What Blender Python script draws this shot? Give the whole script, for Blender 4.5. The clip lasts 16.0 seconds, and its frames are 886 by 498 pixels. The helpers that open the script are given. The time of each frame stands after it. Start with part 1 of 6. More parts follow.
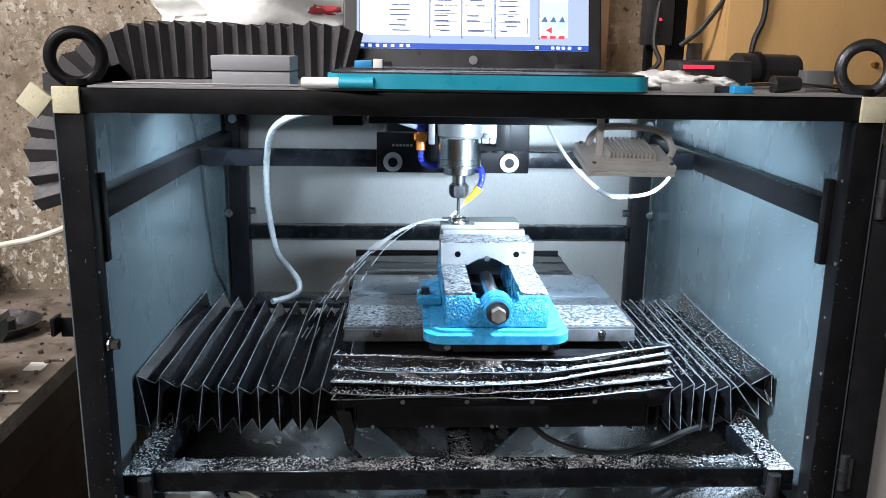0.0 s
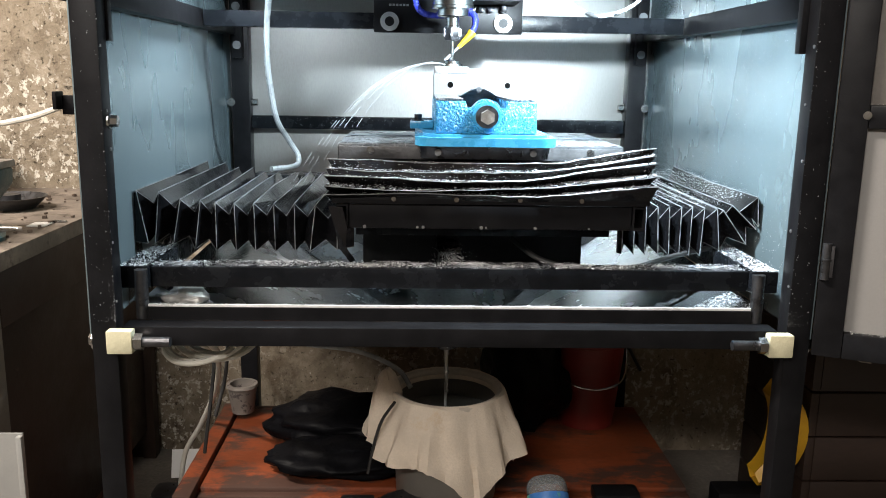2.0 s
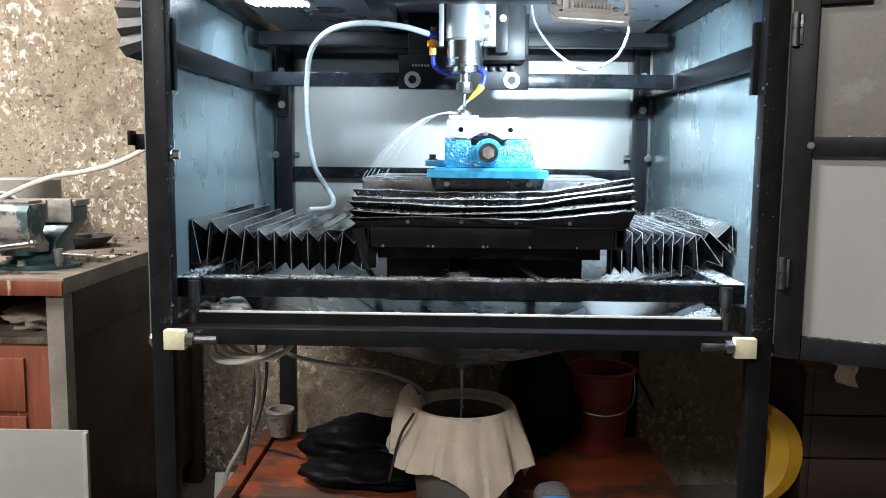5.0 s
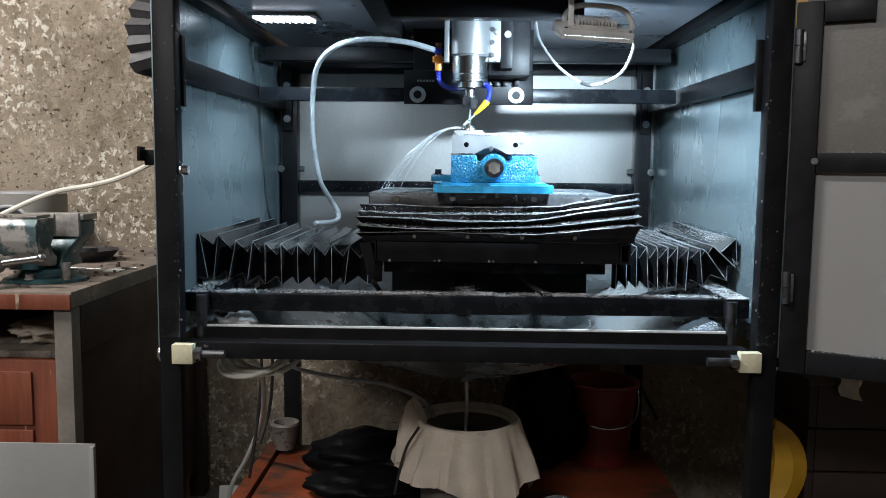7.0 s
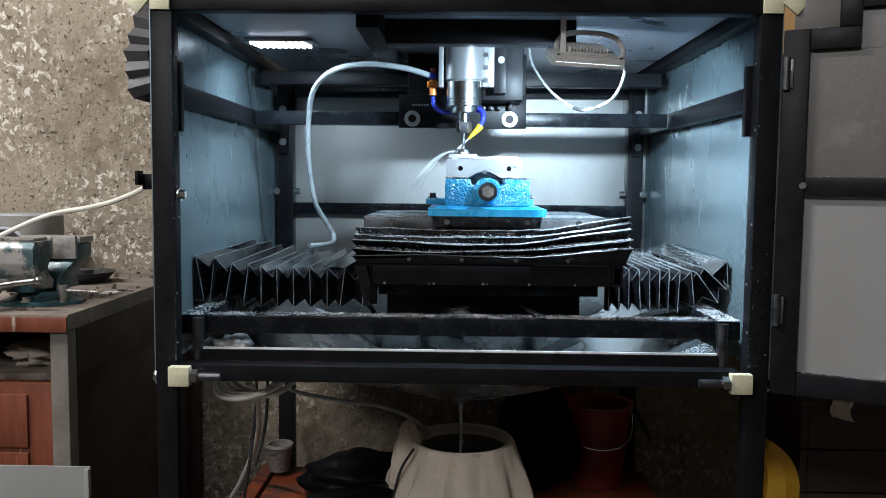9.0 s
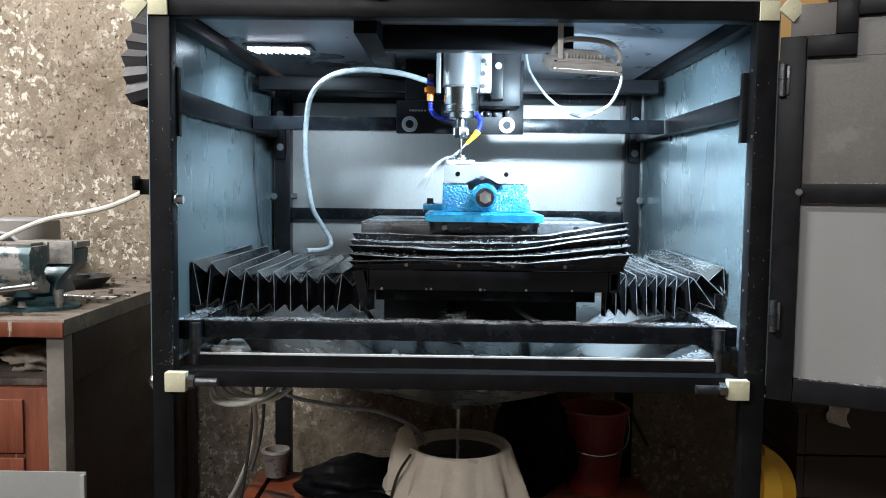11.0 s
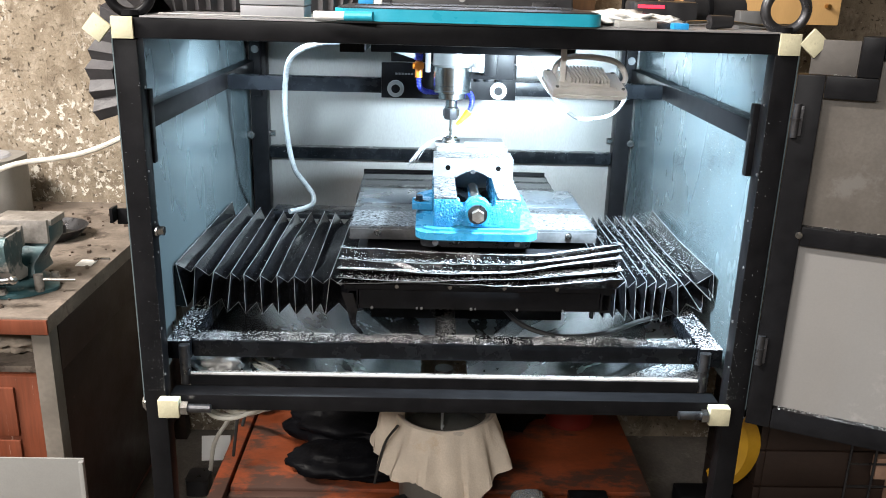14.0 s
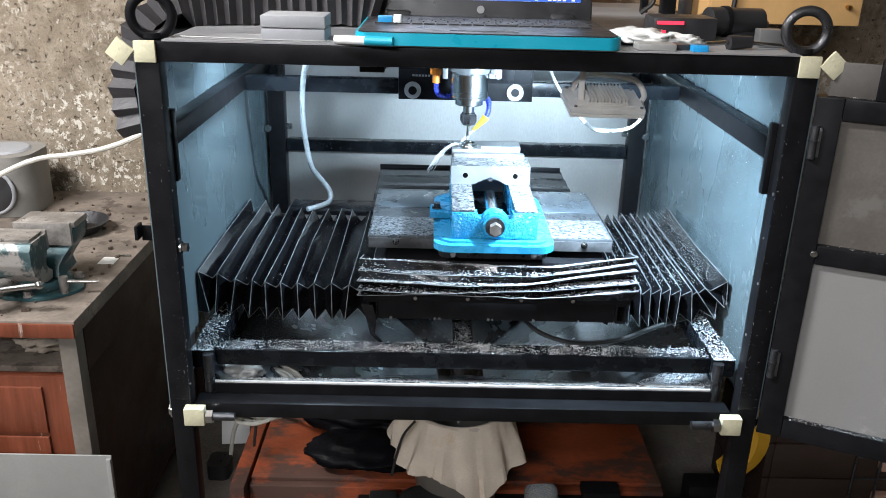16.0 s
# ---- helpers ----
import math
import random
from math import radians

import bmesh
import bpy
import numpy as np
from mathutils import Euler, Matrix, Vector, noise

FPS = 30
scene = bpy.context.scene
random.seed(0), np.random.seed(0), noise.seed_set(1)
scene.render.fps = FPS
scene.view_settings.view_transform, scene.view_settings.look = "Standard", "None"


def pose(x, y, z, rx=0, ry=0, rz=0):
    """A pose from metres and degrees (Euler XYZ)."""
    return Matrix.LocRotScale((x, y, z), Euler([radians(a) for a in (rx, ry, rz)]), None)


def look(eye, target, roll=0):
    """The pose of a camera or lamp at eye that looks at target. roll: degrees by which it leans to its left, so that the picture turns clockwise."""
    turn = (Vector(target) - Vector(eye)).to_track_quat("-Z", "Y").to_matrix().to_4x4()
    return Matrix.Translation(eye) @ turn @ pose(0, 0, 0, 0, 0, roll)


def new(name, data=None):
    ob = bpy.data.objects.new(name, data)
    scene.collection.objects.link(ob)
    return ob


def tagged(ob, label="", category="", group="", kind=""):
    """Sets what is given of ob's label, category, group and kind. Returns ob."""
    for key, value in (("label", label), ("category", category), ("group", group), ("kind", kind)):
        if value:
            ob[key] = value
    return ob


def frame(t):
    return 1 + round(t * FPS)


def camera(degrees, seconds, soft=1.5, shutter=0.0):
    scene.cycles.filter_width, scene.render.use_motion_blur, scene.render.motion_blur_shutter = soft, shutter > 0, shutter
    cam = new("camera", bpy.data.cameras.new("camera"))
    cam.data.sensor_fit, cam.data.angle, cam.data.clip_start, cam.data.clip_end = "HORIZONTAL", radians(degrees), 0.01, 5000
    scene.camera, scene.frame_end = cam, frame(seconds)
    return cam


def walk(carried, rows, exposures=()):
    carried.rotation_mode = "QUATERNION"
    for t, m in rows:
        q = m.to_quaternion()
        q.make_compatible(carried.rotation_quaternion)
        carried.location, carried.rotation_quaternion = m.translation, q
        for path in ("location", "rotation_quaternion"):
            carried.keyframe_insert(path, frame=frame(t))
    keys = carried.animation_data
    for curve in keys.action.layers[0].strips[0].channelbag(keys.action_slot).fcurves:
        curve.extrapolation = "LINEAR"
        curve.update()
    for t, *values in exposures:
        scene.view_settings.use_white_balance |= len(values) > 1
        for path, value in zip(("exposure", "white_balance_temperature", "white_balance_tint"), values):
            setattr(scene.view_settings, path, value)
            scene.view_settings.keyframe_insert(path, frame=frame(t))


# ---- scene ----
cam = camera(55.9, 16.0, soft=0.9, shutter=0.0)
PATH = [
    (0, (-0.084, -1.001, 1.319), (0.007, 0.94, 0.849), 0.9),
    (0.5, (-0.03, -1.054, 1.291), (0.07, 0.885, 0.81), 1.2),
    (1, (-0.067, -1.048, 1.229), (0.032, 0.879, 0.704), 1.1),
    (1.5, (-0.07, -1.078, 1.11), (0.022, 0.856, 0.612), 0.7),
    (2, (-0.057, -1.101, 1.013), (0.013, 0.856, 0.607), 1.0),
    (2.5, (-0.039, -1.122, 0.93), (-0.013, 0.847, 0.58), 0.9),
    (3, (-0.03, -1.119, 0.888), (-0.001, 0.852, 0.55), 1.0),
    (3.5, (-0.032, -1.166, 0.899), (-0.003, 0.811, 0.599), 1.1),
    (4, (-0.002, -1.258, 0.94), (0.011, 0.723, 0.664), 0.8),
    (4.5, (0.009, -1.297, 0.954), (-0.012, 0.686, 0.697), 0.6),
    (4.7, (0.006, -1.303, 0.955), (-0.035, 0.683, 0.712), 0.6),
    (7, (-0.007, -1.317, 0.963), (-0.051, 0.672, 0.759), 0.6),
    (7.5, (-0.015, -1.321, 0.966), (-0.057, 0.669, 0.777), 0.6),
    (8, (-0.015, -1.33, 0.97), (-0.059, 0.662, 0.798), 0.6),
    (8.5, (-0.01, -1.334, 0.973), (-0.049, 0.659, 0.807), 0.6),
    (9, (-0.007, -1.332, 0.97), (-0.038, 0.661, 0.813), 0.6),
    (11.5, (-0.008, -1.333, 0.971), (-0.031, 0.662, 0.827), 0.7),
    (12, (-0.007, -1.326, 0.97), (-0.029, 0.668, 0.827), 0.6),
    (12.5, (-0.029, -1.256, 0.969), (-0.03, 0.739, 0.821), 0.6),
    (13, (-0.071, -1.145, 1.002), (-0.036, 0.842, 0.775), 0.7),
    (13.5, (-0.057, -1.14, 1.163), (-0.006, 0.804, 0.699), 0.6),
    (14, (-0.045, -1.235, 1.325), (0.005, 0.67, 0.718), 1.6),
    (14.5, (-0.032, -1.302, 1.396), (0.006, 0.583, 0.731), 1.4),
    (15, (-0.023, -1.292, 1.418), (0.008, 0.589, 0.739), 1.3),
    (15.5, (-0.041, -1.264, 1.425), (-0.01, 0.612, 0.733), 1.5),
    (16, (-0.06, -1.223, 1.422), (-0.033, 0.647, 0.714), 1.5),
]
EXPOSURES = [
    (0, 0.02, 6200, 14), (0.5, 0.15, 6400, 14), (1, 0.44, 6800, 13), (1.5, 0.53, 6900, 12), (2, 0.72, 6850, 12), (2.5, 0.90, 6800, 12),
    (3, 0.94, 6750, 12), (3.5, 0.97, 6700, 11), (4, 0.93, 6500, 10), (4.5, 0.88, 6400, 10), (7, -0.15, 6200, 10), (8, -0.10, 6100, 10), (9, -0.14, 6000, 9),
    (11.5, 0.43, 6100, 9), (12, 0.44, 6100, 9), (12.5, 0.68, 6200, 10), (13, 0.98, 6500, 11), (13.5, 0.75, 6600, 11), (14, 0.87, 6500, 11),
    (14.5, 0.72, 6400, 11), (15, 0.44, 6100, 10), (15.5, 0.44, 6000, 10), (16, 0.46, 6000, 10),
]
walk(cam, [(t, look(eye, target, roll)) for t, eye, target, roll in PATH], EXPOSURES)

# ---- world and lamps ----
world = bpy.data.worlds.new("world")
world.use_nodes = True
world.node_tree.nodes["Background"].inputs[0].default_value = (0.9, 0.85, 0.8, 1)
world.node_tree.nodes["Background"].inputs[1].default_value = 0.04
scene.world = world


def area(name, m, sx, sy, watts, colour, spread=180):
    data = bpy.data.lights.new(name, "AREA")
    data.shape, data.size, data.size_y, data.energy, data.color = "RECTANGLE", sx, sy, watts, colour
    data.spread = radians(spread)
    ob = new(name, data)
    ob.matrix_world = m
    return ob


area("flood_light_beam", look((0.205, 0.086, 1.167), (0.18, 0.52, 0.78)), 0.045, 0.03, 13.5, (0.68, 0.87, 1.0), 176)
area("strip_light_beam", look((-0.362, 0.40, 1.243), (-0.30, 0.50, 0.70)), 0.10, 0.03, 2.6, (0.72, 0.88, 1.0), 170)
# Unseen fill lamps, added to brighten the machine's front and the wall.
area("room_fill_light", look((-1.1, -2.7, 2.3), (-0.3, 0.5, 0.8)), 1.5, 0.25, 48, (1.0, 0.97, 0.93))
area("wall_fill_light", look((-1.7, -0.5, 2.6), (-0.8, 1.0, 1.2)), 1.2, 0.10, 92, (1.0, 0.95, 0.89))


# ---- materials ----
def mat(name, colour, rough=0.5, metal=0.0, vary=0.25, scale=12.0, bump=0.15, fine=160.0, second=None, amount=0.5,
        second_scale=6.0, streak=(1, 1, 1), emit=None, strength=0.0, depth=0.002, alpha=1.0, transmission=0.0, wear=0.15, coat=0.0, spec=0.5):
    """A surface with broad and fine variation; second: a colour that shows in patches over the given amount."""
    m = bpy.data.materials.new(name)
    m.use_nodes = True
    t = m.node_tree
    n, ln = t.nodes, t.links.new
    b = n["Principled BSDF"]
    co = n.new("ShaderNodeTexCoord")
    mp = n.new("ShaderNodeMapping")
    mp.inputs["Scale"].default_value = streak
    ln(co.outputs["Object"], mp.inputs[0])

    def noisy(s, detail=4.0, rough_=0.6):
        x = n.new("ShaderNodeTexNoise")
        x.inputs["Scale"].default_value, x.inputs["Detail"].default_value, x.inputs["Roughness"].default_value = s, detail, rough_
        ln(mp.outputs[0], x.inputs["Vector"])
        return x.outputs["Fac"]

    def blend(fac, a, c, kind="MIX"):
        x = n.new("ShaderNodeMix")
        x.data_type, x.blend_type = "RGBA", kind
        for sock, v in ((x.inputs[0], fac), (x.inputs[6], a), (x.inputs[7], c)):
            if hasattr(v, "links"):
                ln(v, sock)
            else:
                sock.default_value = v
        return x.outputs[2]

    def ramp(v, lo, hi):
        x = n.new("ShaderNodeMapRange")
        ln(v, x.inputs[0])
        x.inputs[1].default_value, x.inputs[2].default_value = lo, hi
        return x.outputs[0]

    c4 = (*colour, 1)
    dark = tuple(max(0.0, v * (1 - vary)) for v in colour) + (1,)
    light = tuple(min(1.0, v * (1 + vary)) for v in colour) + (1,)
    broad, small = noisy(scale), noisy(fine, 2.0)
    col = blend(ramp(broad, 0.3, 0.7), dark, light)
    col = blend(ramp(small, 0.35, 0.75), col, blend(0.5, col, dark), "MIX")
    if second:
        lo = 0.75 - 0.5 * amount
        col = blend(ramp(noisy(second_scale, 8.0, 0.7), lo, lo + 0.07), col, (*second, 1))
    ln(col, b.inputs["Base Color"])
    b.inputs["Metallic"].default_value = metal
    r = n.new("ShaderNodeMapRange")
    ln(broad, r.inputs[0])
    r.inputs[1].default_value, r.inputs[2].default_value = 0.3, 0.7
    r.inputs[3].default_value, r.inputs[4].default_value = max(0.02, rough - wear), min(1, rough + wear)
    ln(r.outputs[0], b.inputs["Roughness"])
    if bump:
        k = n.new("ShaderNodeBump")
        k.inputs["Strength"].default_value, k.inputs["Distance"].default_value = bump, depth
        ln(small, k.inputs["Height"])
        ln(k.outputs[0], b.inputs["Normal"])
    if emit:
        b.inputs["Emission Color"].default_value = (*emit, 1)
        b.inputs["Emission Strength"].default_value = strength
    b.inputs["Transmission Weight"].default_value = transmission
    b.inputs["Alpha"].default_value = alpha
    b.inputs["Coat Weight"].default_value = coat
    b.inputs["Specular IOR Level"].default_value = spec
    return m


BLACK = mat("black_painted_steel", (0.008, 0.008, 0.009), 0.36, 0, 0.3, 30, 0.10, 300, (0.16, 0.15, 0.14), 0.07, 160, depth=0.001, wear=0.05, spec=0.08)
BLACK_WET = mat("wet_black_steel", (0.007, 0.008, 0.010), 0.25, 0, 0.4, 25, 0.35, 220, (0.25, 0.26, 0.27), 0.10, 200, depth=0.001, spec=0.16)
SHEET = mat("blue_grey_painted_sheet", (0.185, 0.243, 0.264), 0.27, 0.55, 0.07, 4, 0.06, 500, (0.40, 0.46, 0.49), 0.10, 90, depth=0.0005, wear=0.08, streak=(1, 1, 0.35))
SHEET_WET = mat("splashed_blue_grey_sheet", (0.175, 0.228, 0.248), 0.27, 0.5, 0.16, 5, 0.3, 420, (0.46, 0.53, 0.56), 0.14, 420, depth=0.0008, wear=0.08, streak=(1, 1, 0.5))
SHEET_BACK = mat("pale_grey_sheet", (0.335, 0.325, 0.31), 0.38, 0.5, 0.16, 3, 0.04, 400, (0.36, 0.35, 0.33), 0.3, 7, depth=0.0005, streak=(1, 1, 0.3))
RUBBER = mat("black_rubberised_cloth", (0.006, 0.006, 0.007), 0.17, 0, 0.5, 30, 0.22, 90, (0.09, 0.094, 0.10), 0.05, 150, depth=0.001, spec=0.26, wear=0.07)
FOLD = mat("worn_fold_edge", (0.20, 0.205, 0.21), 0.4, 0.1, 0.6, 60, 0, 200, (0.03, 0.03, 0.03), 0.45, 70)
CAST_BLUE = mat("hammered_blue_paint", (0.022, 0.215, 0.40), 0.26, 0, 0.25, 60, 1.0, 330, depth=0.004, wear=0.08)
EDGE_BLUE = mat("smooth_blue_paint", (0.032, 0.245, 0.44), 0.3, 0, 0.15, 40, 0.3, 150, depth=0.001)
GROUND_STEEL = mat("ground_steel", (0.205, 0.21, 0.215), 0.38, 0.55, 0.12, 18, 0.1, 300, (0.30, 0.30, 0.30), 0.3, 12)
CHIP_STEEL = mat("chip_covered_steel", (0.25, 0.26, 0.275), 0.34, 0.4, 0.5, 120, 1.0, 210, (0.03, 0.034, 0.038), 0.56, 170, depth=0.002)
STEEL = mat("bright_turned_steel", (0.44, 0.44, 0.435), 0.22, 1.0, 0.05, 30, 0.0, 300, wear=0.04)
GREY_ALLOY = mat("grey_anodised_alloy", (0.215, 0.217, 0.22), 0.42, 0.6, 0.08, 10, 0.05, 400)
DARK_STEEL = mat("oiled_dark_steel", (0.07, 0.07, 0.075), 0.35, 0.8, 0.3, 40, 0.2, 250)
CHIPS = mat("aluminium_swarf", (0.70, 0.71, 0.72), 0.4, 0.15, 0.3, 300, 0.0, 300)
TRAY = mat("dark_wet_tray_steel", (0.47, 0.51, 0.54), 0.25, 0.9, 0.3, 9, 0.10, 120, (0.10, 0.11, 0.12), 0.15, 25, depth=0.0008, wear=0.08)
PAD = mat("cream_foam_tape", (0.52, 0.49, 0.34), 0.8, 0, 0.15, 40, 0.3, 200, (0.40, 0.37, 0.27), 0.3, 50)
HOSE = mat("milky_plastic_hose", (0.27, 0.29, 0.30), 0.3, 0, 0.1, 30, 0.0, 200)
CABLE = mat("grey_white_cable", (0.55, 0.53, 0.47), 0.5, 0, 0.15, 30, 0.0, 200)
LAMP_CABLE = mat("dull_grey_cable", (0.24, 0.24, 0.235), 0.5, 0, 0.15, 30, 0.0, 200)
BLACK_CABLE = mat("black_cable", (0.012, 0.012, 0.012), 0.5, 0, 0.2, 30, 0.0, 200)
ORANGE_PLASTIC = mat("orange_valve_plastic", (0.65, 0.20, 0.02), 0.4, 0, 0.1)
BLUE_PLASTIC = mat("deep_blue_plastic", (0.02, 0.03, 0.36), 0.35, 0, 0.15)
YELLOW_PLASTIC = mat("yellow_plastic", (0.75, 0.45, 0.01), 0.4, 0, 0.1)
LAMP_GREY = mat("pale_grey_lamp_casting", (0.64, 0.625, 0.60), 0.5, 0.1, 0.12, 25, 0.1, 200)
LAMP_GLASS = mat("lit_lamp_glass", (0.9, 0.95, 1.0), 0.4, 0, 0, 5, 0, 50, emit=(0.8, 0.92, 1.0), strength=14)
TABLE = mat("wet_scratched_table_steel", (0.065, 0.07, 0.076), 0.34, 0.4, 0.4, 30, 0.5, 180, (0.24, 0.25, 0.26), 0.26, 120)
LED = mat("lit_led_strip", (0.95, 0.95, 1.0), 0.4, 0, 0, 5, 0, 50, emit=(0.9, 0.93, 1.0), strength=5)
WATER = mat("coolant_water", (0.9, 0.93, 0.95), 0.1, 0, 0.0, 5, 0, 50, transmission=0.7)


def peeling_plaster():
    """Brown weathered plaster: broad stains, clustered pale flakes of old paint, dark pits and cracks."""
    m = bpy.data.materials.new("peeling_stained_plaster")
    m.use_nodes = True
    t = m.node_tree
    n, ln = t.nodes, t.links.new
    b = n["Principled BSDF"]
    b.inputs["Roughness"].default_value = 0.88
    b.inputs["Specular IOR Level"].default_value = 0.25
    co = n.new("ShaderNodeTexCoord")

    def noisy(scale, detail, rough_, stretch=(1, 1, 1), warp=0.0):
        mp = n.new("ShaderNodeMapping")
        mp.inputs["Scale"].default_value = stretch
        ln(co.outputs["Object"], mp.inputs[0])
        x = n.new("ShaderNodeTexNoise")
        x.inputs["Scale"].default_value, x.inputs["Detail"].default_value, x.inputs["Roughness"].default_value = scale, detail, rough_
        x.inputs["Distortion"].default_value = warp
        ln(mp.outputs[0], x.inputs["Vector"])
        return x.outputs["Fac"]

    def ramp(v, lo, hi, top=1.0):
        x = n.new("ShaderNodeMapRange")
        ln(v, x.inputs[0])
        x.inputs[1].default_value, x.inputs[2].default_value, x.inputs[4].default_value = lo, hi, top
        return x.outputs[0]

    def times(a, c):
        x = n.new("ShaderNodeMath")
        x.operation = "MULTIPLY"
        ln(a, x.inputs[0])
        ln(c, x.inputs[1])
        return x.outputs[0]

    def blend(fac, a, c):
        x = n.new("ShaderNodeMix")
        x.data_type = "RGBA"
        for sock, v in ((x.inputs[0], fac), (x.inputs[6], a), (x.inputs[7], c)):
            if hasattr(v, "links"):
                ln(v, sock)
            else:
                sock.default_value = (*v, 1)
        return x.outputs[2]

    col = blend(ramp(noisy(2.6, 5, 0.6), 0.33, 0.67), (0.125, 0.098, 0.068), (0.275, 0.228, 0.172))
    col = blend(ramp(noisy(19, 6, 0.7), 0.46, 0.66, 0.7), col, (0.32, 0.275, 0.215))
    col = blend(ramp(noisy(13, 6, 0.7, (1, 1, 0.6), 0.3), 0.53, 0.68, 0.7), col, (0.085, 0.062, 0.042))
    cluster = ramp(noisy(3.4, 3, 0.55), 0.44, 0.60)
    flakes = times(cluster, ramp(noisy(46, 7, 0.72, (1, 1, 0.85), 0.25), 0.535, 0.57))
    col = blend(flakes, col, (0.52, 0.485, 0.42))
    col = blend(ramp(noisy(58, 4, 0.6), 0.645, 0.68, 0.8), col, (0.47, 0.43, 0.36))
    pits = ramp(noisy(74, 5, 0.65, (1, 1, 1), 0.4), 0.60, 0.66, 0.85)
    col = blend(pits, col, (0.055, 0.04, 0.028))
    ln(col, b.inputs["Base Color"])
    height = n.new("ShaderNodeMath")
    height.operation = "SUBTRACT"
    ln(noisy(95, 6, 0.7), height.inputs[0])
    ln(pits, height.inputs[1])
    k = n.new("ShaderNodeBump")
    k.inputs["Strength"].default_value, k.inputs["Distance"].default_value = 0.9, 0.006
    ln(height.outputs[0], k.inputs["Height"])
    ln(k.outputs[0], b.inputs["Normal"])
    return m


PLASTER = peeling_plaster()
PLASTER_PLAIN = mat("dull_plaster", (0.36, 0.32, 0.26), 0.9, 0, 0.3, 3, 0.5, 60, depth=0.004)
CONCRETE = mat("dusty_concrete_floor", (0.14, 0.125, 0.11), 0.85, 0, 0.4, 7, 0.6, 90, (0.22, 0.20, 0.17), 0.3, 12, depth=0.004)
RED_WOOD = mat("scuffed_red_brown_wood", (0.15, 0.040, 0.018), 0.42, 0, 0.45, 7, 0.2, 90, (0.46, 0.38, 0.32), 0.23, 34, streak=(1.6, 1, 0.14))
DARK_WOOD = mat("dark_brown_wood", (0.024, 0.013, 0.009), 0.55, 0, 0.4, 7, 0.2, 90, (0.09, 0.06, 0.045), 0.2, 20, streak=(0.4, 1, 1))
BENCH_TOP = mat("dusty_bench_top", (0.17, 0.138, 0.112), 0.75, 0, 0.5, 9, 0.5, 100, (0.075, 0.058, 0.045), 0.42, 17, depth=0.002)
PLY = mat("pale_plywood", (0.55, 0.33, 0.13), 0.6, 0, 0.12, 4, 0.1, 120, streak=(3, 3, 0.5))
TEAL_CAST = mat("chipped_teal_paint", (0.025, 0.07, 0.08), 0.4, 0.1, 0.4, 30, 0.3, 120, (0.22, 0.22, 0.21), 0.25, 28)
SCUFFED = mat("scuffed_bare_iron", (0.30, 0.28, 0.26), 0.45, 0.6, 0.4, 25, 0.3, 140, (0.06, 0.055, 0.05), 0.35, 30)
ZINC = mat("dull_zinc_sheet", (0.34, 0.34, 0.33), 0.42, 0.35, 0.12, 5, 0.05, 300, (0.42, 0.40, 0.38), 0.2, 9)
FROST_LOW = mat("frosted_grey_acrylic", (0.205, 0.20, 0.195), 0.55, 0, 0.08, 3, 0.08, 300, (0.27, 0.26, 0.25), 0.3, 6)
FROST_TOP = mat("smoky_grey_acrylic", (0.082, 0.073, 0.064), 0.4, 0, 0.3, 6, 0.1, 200, (0.11, 0.102, 0.094), 0.34, 14)
TEAL = mat("teal_laptop_shell", (0.015, 0.30, 0.42), 0.35, 0, 0.08, 20, 0.03, 300)
DARK_PLASTIC = mat("dark_plastic", (0.018, 0.018, 0.02), 0.4, 0, 0.2, 30, 0.08, 300)
KEYCAPS = mat("laptop_keys", (0.028, 0.028, 0.03), 0.55, 0, 0.1)
GREY_CASE = mat("grey_plastic_case", (0.26, 0.265, 0.28), 0.5, 0, 0.08, 20, 0.05, 300)
CLOTH = mat("cream_filter_cloth", (0.55, 0.47, 0.385), 0.9, 0, 0.15, 12, 0.3, 240, (0.50, 0.40, 0.30), 0.3, 10)
BAG = mat("crumpled_white_bag", (0.62, 0.62, 0.60), 0.55, 0, 0.15, 12, 0.4, 60, depth=0.004)
BIN_BAG = mat("black_bin_bag", (0.004, 0.004, 0.005), 0.45, 0, 0.4, 20, 0.5, 45, depth=0.005, spec=0.06)
BUCKET = mat("translucent_grey_bucket", (0.11, 0.10, 0.088), 0.4, 0, 0.1)
ORANGE_WOOD = mat("orange_painted_board", (0.20, 0.042, 0.012), 0.55, 0, 0.45, 5, 0.2, 90, (0.055, 0.026, 0.018), 0.5, 6, streak=(0.6, 1, 1))
RED_BUCKET = mat("red_plastic_bucket", (0.143, 0.012, 0.008), 0.45, 0, 0.2)
YELLOW_PAINT = mat("worn_yellow_plastic", (0.62, 0.34, 0.02), 0.5, 0, 0.2, 10, 0.1, 80)
WHITE_PAPER = mat("white_paper", (0.75, 0.75, 0.74), 0.8, 0, 0.05)
GREEN_LABEL = mat("green_blue_label", (0.05, 0.20, 0.55), 0.4, 0, 0.2, 30, 0, 100, (0.15, 0.5, 0.2), 0.4, 25)
CLEAR = mat("clear_bottle_plastic", (0.55, 0.58, 0.60), 0.15, 0, 0.05, 10, 0, 50, transmission=0.75)
PAINTED_CAN = mat("paint_spattered_pot", (0.17, 0.15, 0.135), 0.6, 0.2, 0.3, 20, 0.3, 80, (0.05, 0.04, 0.04), 0.4, 40)
RED_GLOW = mat("red_indicator", (0.5, 0.01, 0.02), 0.4, 0, 0, 5, 0, 50, emit=(1.0, 0.03, 0.06), strength=1.6)
